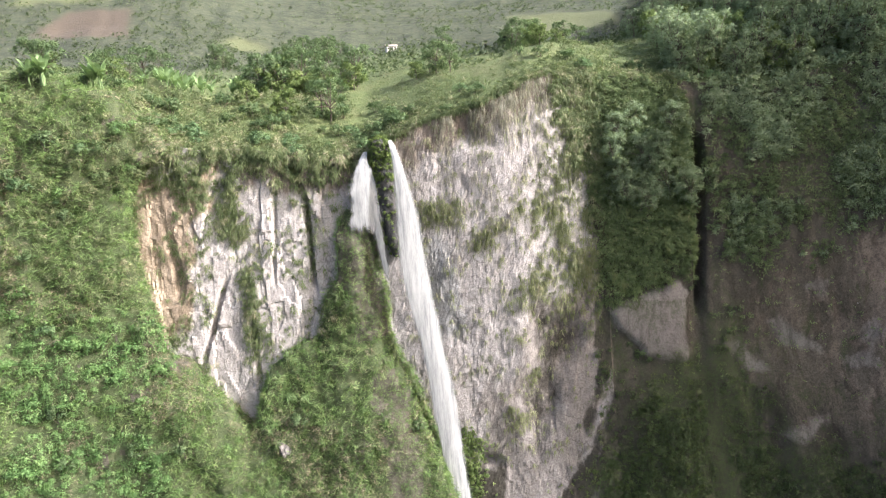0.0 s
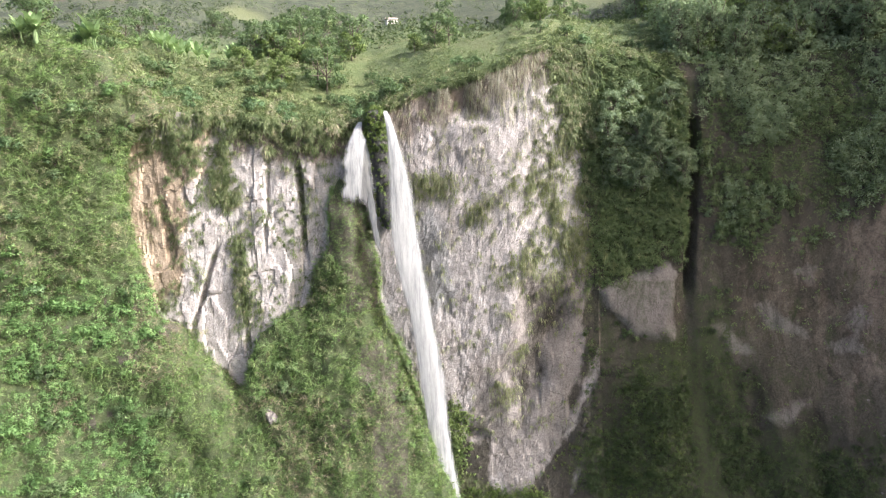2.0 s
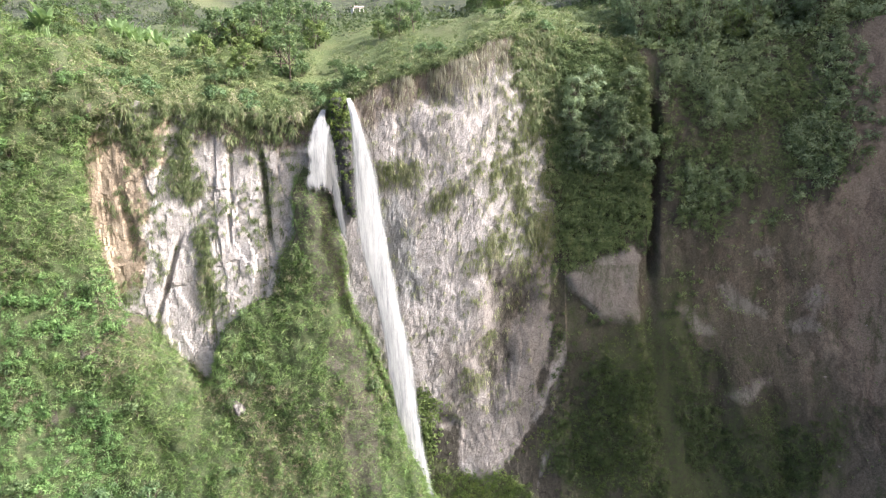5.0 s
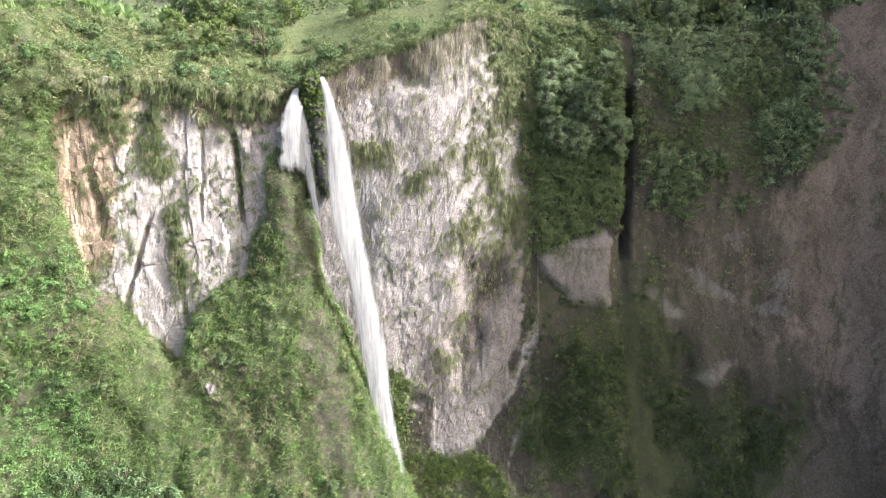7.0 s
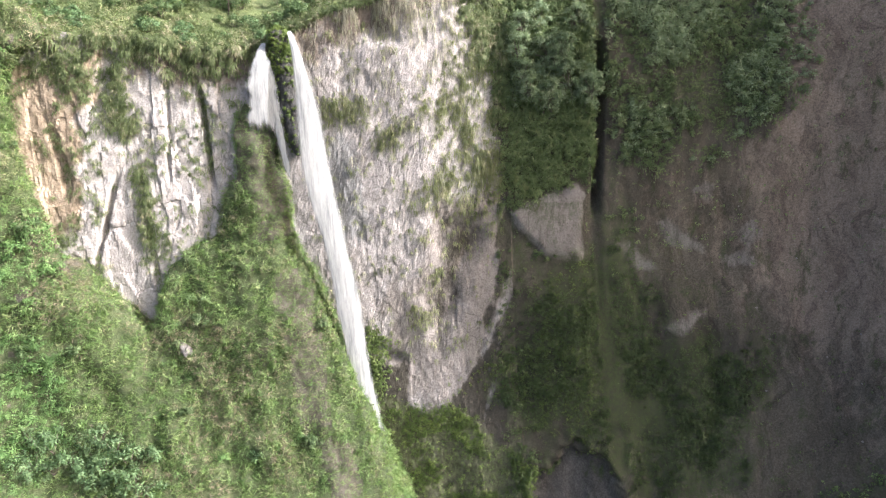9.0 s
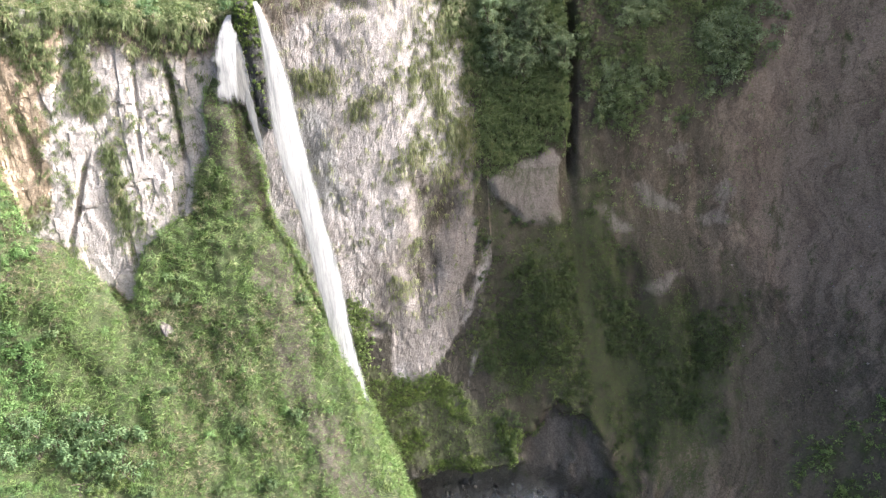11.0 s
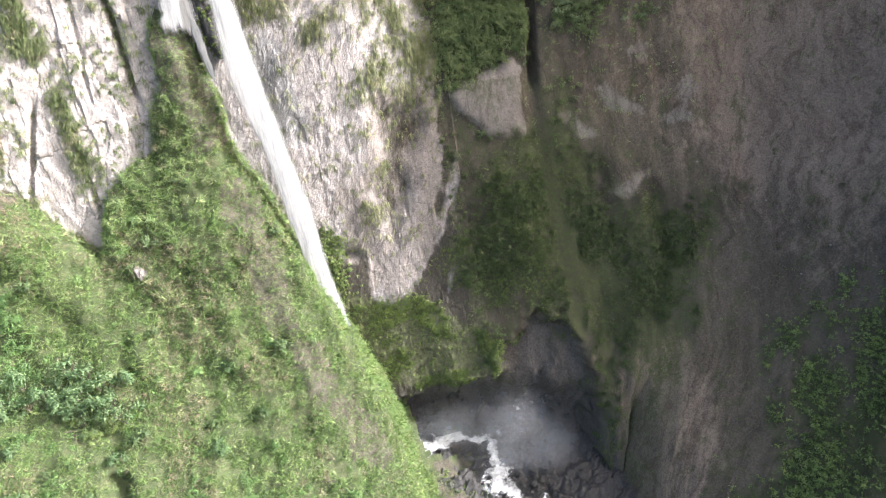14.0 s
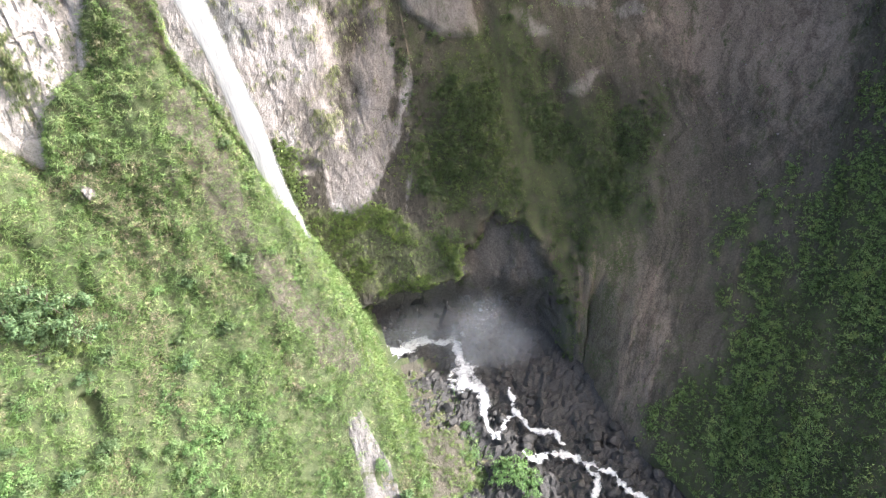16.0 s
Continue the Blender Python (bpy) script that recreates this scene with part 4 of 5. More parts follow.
stuff("upper_shrubs", [clumps(SP, NSP, 650, on * (0.2 + lush) * high * thin, 1.2, 100, 0.6, wide=0.2, droop=0.5, upright=0.35), clumps(SP, NSP, 1300, on * high * thin, 0.7, 50, 0.28)], M_RIM, "dry olive-green shrubs on the upper slope", "shrubs")
stuff("slope_grass", [clumps(SP, NSP, 33000, on * thin * (0.35 + tussock) * (1.1 - shrubby), 0.5, 12, 1.25, wide=0.11, droop=0.55, upright=0.9),
                      clumps(SP, NSP, 4600, on * (1.02 - thin) * (SZ > 2) * (SX > -40), 0.4, 11, 0.6, wide=0.16, upright=0.6)], M_GRASS, "long green grass on the steep spur", "grass")
stuff("slope_ferns", [clumps(SP, NSP, 1700, on * thin * tussock * ramp(-0.1, 0.3, fbm(SX * 0.12, SZ * 0.12, 3, 4, 124)), 0.6, 36, 0.4, wide=0.3, droop=0.5, upright=0.3)], M_GRASS,
      "leafy ferns and herbs among the grass", "ferns")
stuff("slope_dry_grass", [clumps(SP, NSP, 11000, on * (0.25 + 0.75 * thin) * (0.06 + ramp(0.05, 0.28, fbm(SX * 0.11, SZ * 0.08, 6, 5, 126))), 0.5, 12, 1.0, wide=0.1, droop=0.6, upright=0.7)], M_STRAW,
      "withered pinkish-brown grass in patches on the spur", "grass")
stuff("edge_moss", [clumps(SP, NSP, 3000, on * ramp(-5.5, -1.5, SPD) * (SX > -16) * (SZ < 100), 0.5, 26, 0.36, lift=0.4, droop=0.4)], M_LIME, "yellow-green moss and grass along the spur's edge", "moss")

me = bpy.data.objects["slope_spur"].data
me.materials.append(M_SCREE)
c = np.empty(len(me.polygons) * 3, np.float32)
me.polygons.foreach_get("center", c)
c = c.reshape(-1, 3).astype(float)
dry = bare_strip(c[:, 0], c[:, 2]) > 0.4
me.polygons.foreach_set("material_index", dry.astype(np.int32))

# rims and the upland
nears = (HD < 45) * (HS < 108) * (HS > -125)
HX = HL[..., 0]
open_turf = ramp(-0.15, 0.15, fbm(HL[..., 0] * 0.035, HL[..., 1] * 0.035, 4, 3, 131) - 0.7 * np.exp(-((HL[..., 0] - 8) / 22) ** 2) * (HD > 5))
edge = np.exp(-HD / 7.0)
knoll = np.exp(-((HX - 11) / 11) ** 2) * (HD < 40)
left = HS < 48
meadow = 1 - 0.75 * (HD > 12) * (HX > -34)
stuff("rim_shrubs", [clumps(HL, NHL, 1500, nears * left * (0.1 + 0.8 * open_turf * meadow + 2.0 * edge) * (1 - 0.9 * knoll), 1.25, 64, 0.7, wide=0.2, droop=0.5, upright=0.35), clumps(HL, NHL, 1900, nears * left * (0.3 * meadow + edge) * (1 - 0.6 * knoll), 0.7, 50, 0.28)],
      M_RIM, "shrubs and rough growth along the gorge rim", "shrubs")
stuff("wood_canopy", [clumps(HL, NHL, 950, (HD < 90) * (HS >= 48) * (HS < 125) * (np.exp(-HD / 4) + 0.5 / (1 + HD / 25)), 1.8, 95, 0.46)], M_WOOD, "dense dark undergrowth and canopy on the wooded slope", "woods")
stuff("upland_grass", [clumps(HL, NHL, 3800, (HD < 130) * (HS < 108) * (HS > -125) / (1 + HD / 50), 0.5, 14, 0.6, wide=0.12, upright=0.9)], M_RIM, "rough grass on the upland", "grass")
stuff("edge_grass", [clumps(HL, NHL, 1500, (HD < 2.2) * (HS > -14) * (HS < 33), 0.7, 30, 0.8, wide=0.14, droop=0.9, upright=0.3)], M_RIM, "rough grass hanging over the cliff edge", "grass")
woods = ramp(-0.15, 0.1, fbm(HX * 0.012, HL[..., 1] * 0.012, 6, 4, 133))
stuff("far_woods", [clumps(HL, NHL, 15000, (HD > 60) * (HD < 1000) * (HS < 120) * (0.25 + woods) * (1 - fields["ploughed"]) * (1 - fields["pasture"]) / (1 + HD / 420) ** 1.1, 2.2, 12, 0.85)], M_FAR, "distant woods and hedges on the hills", "woods")

# greenery on the cliffs
hang = np.maximum(area(WS, WZ, [(-50, 112), (-40, 110), (-42, 100), (-46, 91), (-49, 96)], 1.5, 2, 10), 0.8 * area(WS, WZ, [(-49, 86), (-43, 87), (-43, 70), (-47, 66), (-50, 70)], 1.5, 2.5, 11))
gl = (0.10 + hang + 0.5 * area(WS, WZ, [(-68, 108), (-50, 112), (-52, 102), (-60, 97), (-66, 98)], 2, 4, 12)) * ramp(-0.25, 0.25, fbm(WS * 0.16, WZ * 0.10, 2, 4, 141)) * (WS < -14) * (WZ > 45)
top = rim(WS) - WZ
under = np.exp(-top / 5.0)
stuff("cliff_tufts", [clumps(WALL, NWALL, 2000, (gl + 0.6 * np.exp(-top / 3.0)) * (WS < -14) * (WS > -74) * (WZ > 45), 0.7, 38, 0.65, wide=0.16, droop=1.0, lift=0.3)], M_RIM,
      "grass tufts and shrubs clinging to the cracked cliff", "shrubs")
gd = np.zeros(WS.shape)
for a, b, ra, rb in ((-2.5, 97, 4, 2.2), (16.5, 98, 3.5, 2.5), (24.5, 93, 5, 4), (27.5, 84, 3, 5), (19.5, 80, 5, 4), (9, 92, 4, 2.5), (26, 104, 3, 8), (15, 64, 2, 4), (13, 54, 2, 4)):
    gd = gd + np.exp(-((WS - a) / ra) ** 2 - ((WZ - b) / rb) ** 2)
gd = gd * ramp(-0.2, 0.2, fbm(WS * 0.3, WZ * 0.2, 5, 4, 142)) + 0.025
stuff("wall_tufts", [clumps(WALL, NWALL, 1900, (gd + 0.12 * ramp(14, 24, WS) * ramp(66, 80, WZ)) * (WS > -12) * (WS < 31) * (WZ > 40), 0.5, 22, 1.0, wide=0.08, droop=1.5, lift=0.15)], M_HAY, "olive grass tufts on the pale cliff", "grass")
stuff("foot_moss", [clumps(WALL, NWALL, 500, np.exp(-((WS - 1) / 2.6) ** 2) * ramp(30, 36, WZ) * ramp(50, 45, WZ), 0.4, 26, 0.4, lift=0.3, droop=0.6)], M_LIME, "yellow-green moss beside the foot of the falls", "moss")
stuff("hanging_grass", [clumps(WALL, NWALL, 420, (np.exp(-top / 3.0) + 0.2 * np.exp(-top / 9)) * (WS > -12) * (WS < 31) * ramp(-0.2, 0.2, fbm(WS * 0.3, 0, 0, 2, 6)), 0.6, 14, 1.25, wide=0.05, droop=2.4, lift=0.1)], M_DRY,
      "dry hanging grass and roots below the rim", "grass")
bare = (1 - area(WS, WZ, SLAB_LINE, 1, 1.6, 13)) * (1 - cave_in) * (np.abs(WS - 52.3) > 1.3)
shade = (1.6 * dense + 0.75 * mixed * ramp(-0.2, 0.3, fbm(WS * 0.12, WZ * 0.1, 9, 4, 143)) + 0.42 * low_green * ramp(-0.1, 0.3, fbm(WS * 0.1, WZ * 0.1, 8, 4, 145)) + 0.12 * (WS < 62) * ramp(0.0, 0.3, fbm(WS * 0.1, WZ * 0.1, 4, 4, 148))) * bare * (WS > 29) * (WS < 175)
# split by height: plants below take the leaf colour darkened for shade
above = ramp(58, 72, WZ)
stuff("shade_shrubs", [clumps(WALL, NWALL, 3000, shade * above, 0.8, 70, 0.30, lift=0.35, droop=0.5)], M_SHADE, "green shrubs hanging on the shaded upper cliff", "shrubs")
stuff("gorge_shrubs", [clumps(WALL, NWALL, 1000, shade * (1 - above), 0.8, 70, 0.30, lift=0.35, droop=0.5)], M_DARK, "green shrubs deep in the gorge, toned darker for its shade", "shrubs")
stuff("wood_shrubs", [clumps(WALL, NWALL, 800, mixed * ramp(80, 112, WZ) * ramp(-0.2, 0.2, fbm(WS * 0.12, WZ * 0.12, 3, 4, 149)) * bare, 1.0, 100, 0.32, lift=0.4)], M_WOOD, "grey-green shrubs below the wood", "shrubs")
stuff("bank_shrubs", [clumps(WALL, NWALL, 9000, far_green * (0.15 + ramp(-0.3, 0.25, fbm(WS * 0.12, WZ * 0.12, 6, 4, 150))) * (WZ > -11) * (WS < 175), 0.55, 26, 0.34, lift=0.4)], M_BANK, "bright green shrubs with yellow leaves on the shaded bank", "shrubs")
cover = (0.10 + 1.2 * dense + 0.9 * mixed + 1.0 * low_green + 1.2 * far_green) * (0.25 + 0.75 * ramp(-0.2, 0.25, fbm(WS * 0.15, WZ * 0.12, 9, 5, 146))) * (1 - 0.55 * ZONES["earth"] * (WS > 33))
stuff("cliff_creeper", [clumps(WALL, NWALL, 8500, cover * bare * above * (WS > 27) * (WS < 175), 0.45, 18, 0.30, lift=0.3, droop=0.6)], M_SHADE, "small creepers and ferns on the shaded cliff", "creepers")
stuff("gorge_creeper", [clumps(WALL, NWALL, 6500, cover * bare * (1 - above) * (WS > 27) * (WS < 175) * (WZ > -6), 0.45, 18, 0.30, lift=0.3, droop=0.6)], M_DARK, "moss and creepers low in the gorge, toned darker for its shade", "creepers")
stuff("rim_tufts", [clumps(WALL, NWALL, 620, (WS > 17) * (WS < 33) * (WZ > 104) * ramp(-0.2, 0.2, fbm(WS * 0.2, WZ * 0.1, 2, 3, 147) + 0.05 * (WS - 24)), 0.85, 60, 0.45, wide=0.3, droop=0.9, lift=0.2)], M_RIM,
      "light green growth hanging over the cliff shoulder", "shrubs")
stuff("overhang_shrubs", [clumps(WALL, NWALL, 150, np.exp(-top / 2.2) * (WS < -13) * (WS > -60), 1.1, 120, 0.7, wide=0.16, droop=1.0, lift=0.4)], M_RIM, "shrubs spilling over the cliff edge by the falls", "shrubs")
moss = (0.1 + ramp(-0.15, 0.2, fbm(WS * 0.18, WZ * 0.18, 3, 4, 144))) * ledge * (1 - cave_in) * (WS > 0) + 0.2 * low_green * (WS < 48)
stuff("ledge_moss", [clumps(WALL, NWALL, 3000, moss + 1e-9, 0.42, 24, 0.28, lift=0.5)], M_MOSS, "bright green moss and ferns on the ledge above the pool", "moss")
stuff("pillar_moss", [clumps(PIL, normals(PIL), 560, np.ones(PIL.shape[:2]) * (0.2 + ramp(100, 109, PIL[..., 2])), 0.4, 60, 0.3, lift=0.3, droop=0.8)], M_MOSS, "moss hanging on the rock pillar", "moss")


# ---- trees ----
def tube(bm, a, b, ra, rb, sides=6):
    a, b = Vector(a), Vector(b)
    q = (b - a).to_track_quat('Z', 'Y')
    rings = []
    for c, r in ((a, ra), (a.lerp(b, 0.5) + Vector((0.04, 0.03, 0)) * (b - a).length, (ra + rb) / 2), (b, rb)):
        rings.append([bm.verts.new(c + q @ Vector((r * math.cos(t), r * math.sin(t), 0))) for t in [2 * math.pi * i / sides for i in range(sides)]])
    for lo, hi in zip(rings, rings[1:]):
        for i in range(sides):
            bm.faces.new((lo[i], lo[(i + 1) % sides], hi[(i + 1) % sides], hi[i]))
    bm.faces.new(rings[-1])


def part(name, bm, material, parent, label=""):
    me = bpy.data.meshes.new(name)
    bm.normal_update()
    bm.to_mesh(me)
    bm.free()
    me.materials.append(material)
    ob = new(name, me)
    ob.parent = parent
    return tagged(ob, label)


def tree(height, spread, lumps, leaves, mat, label, leaf=0.38):
    root = tagged(new("tree"), label, "tree", "trees above the gorge")
    bm = bmesh.new()
    lean = Vector((rng.normal() * 0.05, rng.normal() * 0.05, 1)) * height
    fork = lean * 0.45
    tube(bm, (0, 0, -0.8), fork, height * 0.028, height * 0.018)
    c, r = [], []
    for i in range(lumps):
        t = 2.4 * i
        h = 0.16 + 0.80 * rng.random()
        out = spread * (0.35 + 0.65 * rng.random()) * math.sqrt(max(0.08, 1 - ((h - 0.55) / 0.5) ** 2))
        e = Vector((math.cos(t) * out, math.sin(t) * out, height * h))
        c.append(e)
        r.append(spread * (0.2 + 0.2 * rng.random()))
        if i % 2 == 0:
            tube(bm, fork * (0.75 + 0.25 * rng.random()), e, height * 0.012, height * 0.004, 4)
    part("trunk", bm, M_BARK, root)
    c = np.array([tuple(v) for v in c])
    out = unit(c - np.array((0, 0, height * 0.5)) + UP * spread * 0.7)
    v, f, fn = leaf_cloud(c, out, np.array(r), leaves, leaf)
    crown = new("crown", mesh_of("crown", v, f, mat, True, fn))
    crown.parent = root
    return root


M_SILVER = leaf_material("grey_green_leaves", (0.09, 0.137, 0.08), (0.29, 0.375, 0.232), (0.385, 0.44, 0.30), 0.85, 0.3)
KINDS = [tree(8, 3.6, 26, 80, M_TREE, "dark green broadleaf tree with a rounded crown"),
         tree(6.5, 3.3, 24, 80, M_TREE, "spreading dark green broadleaf tree"),
         tree(8, 2.9, 44, 50, M_WOOD, "grey-green broadleaf tree with a dense crown"),
         tree(5, 2.6, 22, 100, M_LIME, "bright green small tree with a bushy crown"),
         tree(9.5, 3.0, 26, 80, M_TREE, "tall slender dark green tree"),
         tree(7.5, 2.7, 44, 90, M_SILVER, "grey-green tree leaning out from the cliff", 0.27)]
first = set()


def plant(kind, place, scale, turn, tilt=(0, 0)):
    m = Matrix.LocRotScale(Vector([float(c) for c in place]), Euler((tilt[0], tilt[1], turn)), Vector((scale,) * 3))
    if kind not in first:
        first.add(kind)
        KINDS[kind].matrix_world = m
        return KINDS[kind]
    ob = copy_thing(KINDS[kind], m)
    ob.scale = (scale,) * 3
    return ob


def grove(count, weight, kinds, lo, hi):
    p, _ = sprinkle(HL, NHL, count, weight)
    for q in p:
        plant(int(rng.choice(kinds)), q, float(rng.uniform(lo, hi)), float(rng.uniform(0, 6.28)))


grove(105, (HD > 2) * (HD < 80) * (HS > 47) * (HS < 122) / (1 + HD / 30), (2, 2, 2, 2, 3, 3), 0.9, 1.5)
grove(20, (HD > 18) * (HD < 75) * (HX > -110) * (HX < -22) * ((HX < -92) + (HX > -54)) * 1.0, (0, 1, 3), 0.9, 1.5)
grove(16, (HD > 25) * (HD < 70) * (HX > -8) * (HX < 40) * (np.abs(HX - 12) > 8), (0, 1, 3), 0.7, 1.1)
grove(40, (HD > 60) * (HD < 190) * (HX > -110) * (HX < 60) * ramp(-0.1, 0.2, fbm(HX * 0.03, HL[..., 1] * 0.03, 6, 3, 151)) + 1e-9, (0, 1, 4), 0.8, 1.4)
grove(36, (HD > 0.5) * (HD < 24) * (HS > 49) * (HS < 92), (2, 2, 2, 3), 0.9, 1.4)
for i in range(24):
    q = wall_place(34.5 + 0.72 * i + rng.normal(), 97 + 17 * rng.random())
    plant(5, q + np.array((0, -0.6, -3.0)), float(rng.uniform(0.85, 1.2)), float(rng.uniform(0, 6.28)), (0.35, 0.0))



def on_land(x, y):
    """The upland's place nearest to x and y."""
    k = np.argmin((HL[..., 0] - x) ** 2 + (HL[..., 1] - y) ** 2)
    return HL.reshape(-1, 3)[k]


for x, y, kind, size in ((-50, 193, 0, 1.5), (-45, 190, 1, 1.7), (-40, 193, 0, 1.6), (-55, 197, 1, 1.4), (-47, 198, 4, 1.2), (-37.5, 184, 3, 1.35), (-34.5, 185, 3, 1.2), (-40, 183, 3, 1.1)):
    plant(kind, on_land(x, y) - np.array((0, 0, 1.5)), size, x * 1.7)
plant(0, hill_place(np.array([[-1.0]]), np.array([[38.0]]))[0, 0], 1.0, 3.4)
plant(1, hill_place(np.array([[2.0]]), np.array([[33.0]]))[0, 0], 1.0, 5.4)


# ---- bushes that stand out on the slopes ----
def bush(mat, label, leaf):
    root = tagged(new("bush"), label, "bush", "bushes on the slopes")
    for i in range(4):
        bm = bmesh.new()
        a = 1.57 * i
        tube(bm, (0, 0, -0.5), (0.8 * math.cos(a), 0.8 * math.sin(a), 1.1 + 0.2 * (i % 3)), 0.06, 0.02, 5)
        part("stem", bm, M_BARK, root)
    c = rng.normal(size=(9, 3)) * np.array((0.8, 0.8, 0.4)) + np.array((0, 0, 1.1))
    v, f, fn = leaf_cloud(c, unit(c + UP), rng.uniform(0.5, 0.9, 9), 64, leaf * 0.62)
    crown = new("crown", mesh_of("crown", v, f, mat, True, fn))
    crown.parent = root
    return root


def scatter(root, places, lo, hi):
    for i, q in enumerate(places):
        k = float(rng.uniform(lo, hi))
        m = Matrix.LocRotScale(Vector([float(c) for c in q]), Euler((0, 0, float(rng.uniform(0, 6.28)))), Vector((k, k, k)))
        if i == 0:
            root.matrix_world = m
        else:
            copy_thing(root, m).scale = (k, k, k)


BUSHES = (bush(M_LEAF, "rounded light-green bush on the slope", 0.55), bush(M_TREE, "rounded dark-green bush on the slope", 0.55), bush(M_BUSH, "blue-green leafy bush on the slope", 0.6))
bank_foot = np.array([(x, y, float(bed_height(np.array(x), np.array(y))) + 0.4) for x, y in ((28.5, 80.0), (30.5, 78.5), (31.0, 75.5), (29.0, 76.5), (33.0, 74.0), (27.0, 77.5), (32.0, 71.5))])
scatter(BUSHES[0], np.concatenate([bank_foot, sprinkle(SP, NSP, 90, on * (0.03 + shrubby) * near * (SPD < -2))[0]]), 0.8, 1.7)
scatter(BUSHES[1], np.concatenate([sprinkle(SP, NSP, 60, on * near * (SPD < -2))[0], sprinkle(SP, NSP, 55, on * high * (SX < -30))[0], sprinkle(HL, NHL, 46, (HD < 30) * (HX < 28) * (HX > -110) * (1 - knoll))[0]]), 0.8, 1.7)
def on_spur(x, z):
    return spur_place(np.array([[float(x)]]), np.array([[float(z)]]))[0][0, 0]


nearby = np.array([on_spur(-59, 26), on_spur(-61, 24), on_spur(-57, 23), on_spur(-70, 12), on_spur(-66, 8), on_spur(-55, 2), on_spur(-48, -2)])
thicket = [(-59, 30.5), (-56.5, 32), (-53.5, 30), (-51, 28), (-49, 25), (-46.8, 22), (-56, 27), (-53, 25.5), (-59.5, 26.5), (-63, 29), (-66, 31), (-69, 33), (-66, 27), (-70, 29)]
wide_bush = bush(M_BUSH, "large blue-green leafy bush of a thicket on the near slope", 0.42)
scatter(wide_bush, [on_spur(x, z) - np.array((0, 0.8, 0.6)) for x, z in thicket], 1.7, 2.3)
scatter(BUSHES[2], np.concatenate([nearby, nearby + np.array((1.5, -0.5, 0.6)), sprinkle(SP, NSP, 26, on * near * (SPD < -2))[0], sprinkle(HL, NHL, 30, (HD < 14) * (HX < 60) * (HX > -110) * (1 - knoll))[0]]), 0.7, 1.5)

for i in range(7):
    plant((3, 3, 1)[i % 3], on_spur(-59 + 1.7 * i, 25 - 2.2 * (i % 4)) + np.array((0, 0.8, -2.2)), float(rng.uniform(0.75, 0.95)), float(rng.uniform(0, 6.28)))


# ---- canes at the foot of the near slope ----
def cane():
    root = tagged(new("cane_clump"), "clump of tall green canes with long drooping leaves", "cane", "canes on the near slope")
    tops = []
    for i in range(6):
        bm = bmesh.new()
        a = 1.05 * i + 0.3
        top = Vector((0.5 * math.cos(a), 0.5 * math.sin(a), 2.2 + 0.25 * (i % 3)))
        tube(bm, (0.15 * math.cos(a), 0.15 * math.sin(a), -0.5), top, 0.05, 0.02, 6)
        tops.append(tuple(top))
        part("stem", bm, M_CANE, root, "pale jointed stem")
    tops = np.array(tops)
    c = np.concatenate([tops, tops * np.array((0.8, 0.8, 0.7))])
    v, f, fn = leaf_cloud(c, np.tile(UP, (12, 1)), 0.35, 9, 1.5, wide=0.11, droop=0.7, upright=0.5)
    tuft = new("foliage", mesh_of("foliage", v, f, M_BANANA, True, fn))
    tuft.parent = root
    return root


M_BANANA = leaf_material("banana_leaves", (0.15, 0.25, 0.11), (0.30, 0.42, 0.20), (0.38, 0.46, 0.26), 0.8, 0.4, 0.45)
M_CANE = soil_material("cane_stems", (0.12, 0.15, 0.05), (0.22, 0.24, 0.09), (0.34, 0.32, 0.17), 1.5)
scatter(cane(), [on_spur(rng.uniform(-66, -22), rng.uniform(-8, 3)) for _ in range(34)] + [on_spur(rng.uniform(-44, -30), rng.uniform(45, 68)) for _ in range(8)], 0.8, 1.5)


# ---- outcrops on the spur ----
def spur_rock(outline, mat, label):
    xs, zs = [p[0] for p in outline], [p[1] for p in outline]
    g, h = np.meshgrid(np.arange(min(xs) - 1, max(xs) + 1, 0.2), np.arange(min(zs) - 1, max(zs) + 1, 0.2))
    d = sdist(g, h, outline) + 1.3 * fbm(g * 0.5, h * 0.4, 2, 4, 47)
    p, _ = spur_place(g, h)
    p[..., 1] += 0.5 - 1.0 * ramp(-0.4, 1.0, d) - 1.5 * fbm(g * 0.55, h * 0.5, 3, 6, 48) * ramp(0, 1, d)
    tagged(sheet("rock_outcrop", p, mat, keep=(d > -0.3)[:-1, :-1], smooth=False), label, "rock", kind="structure")


spur_rock([(-0.5, 0.6), (3.6, 0.2), (6.4, -5), (8, -12), (0.2, -12), (0.2, -5)], M_CRAG, "pale weathered rock outcrop on the green spur")
spur_rock([(-40.5, 50), (-37, 50), (-36.5, 47), (-39, 46)], M_SLAB, "small dark rock outcrop on the green spur")

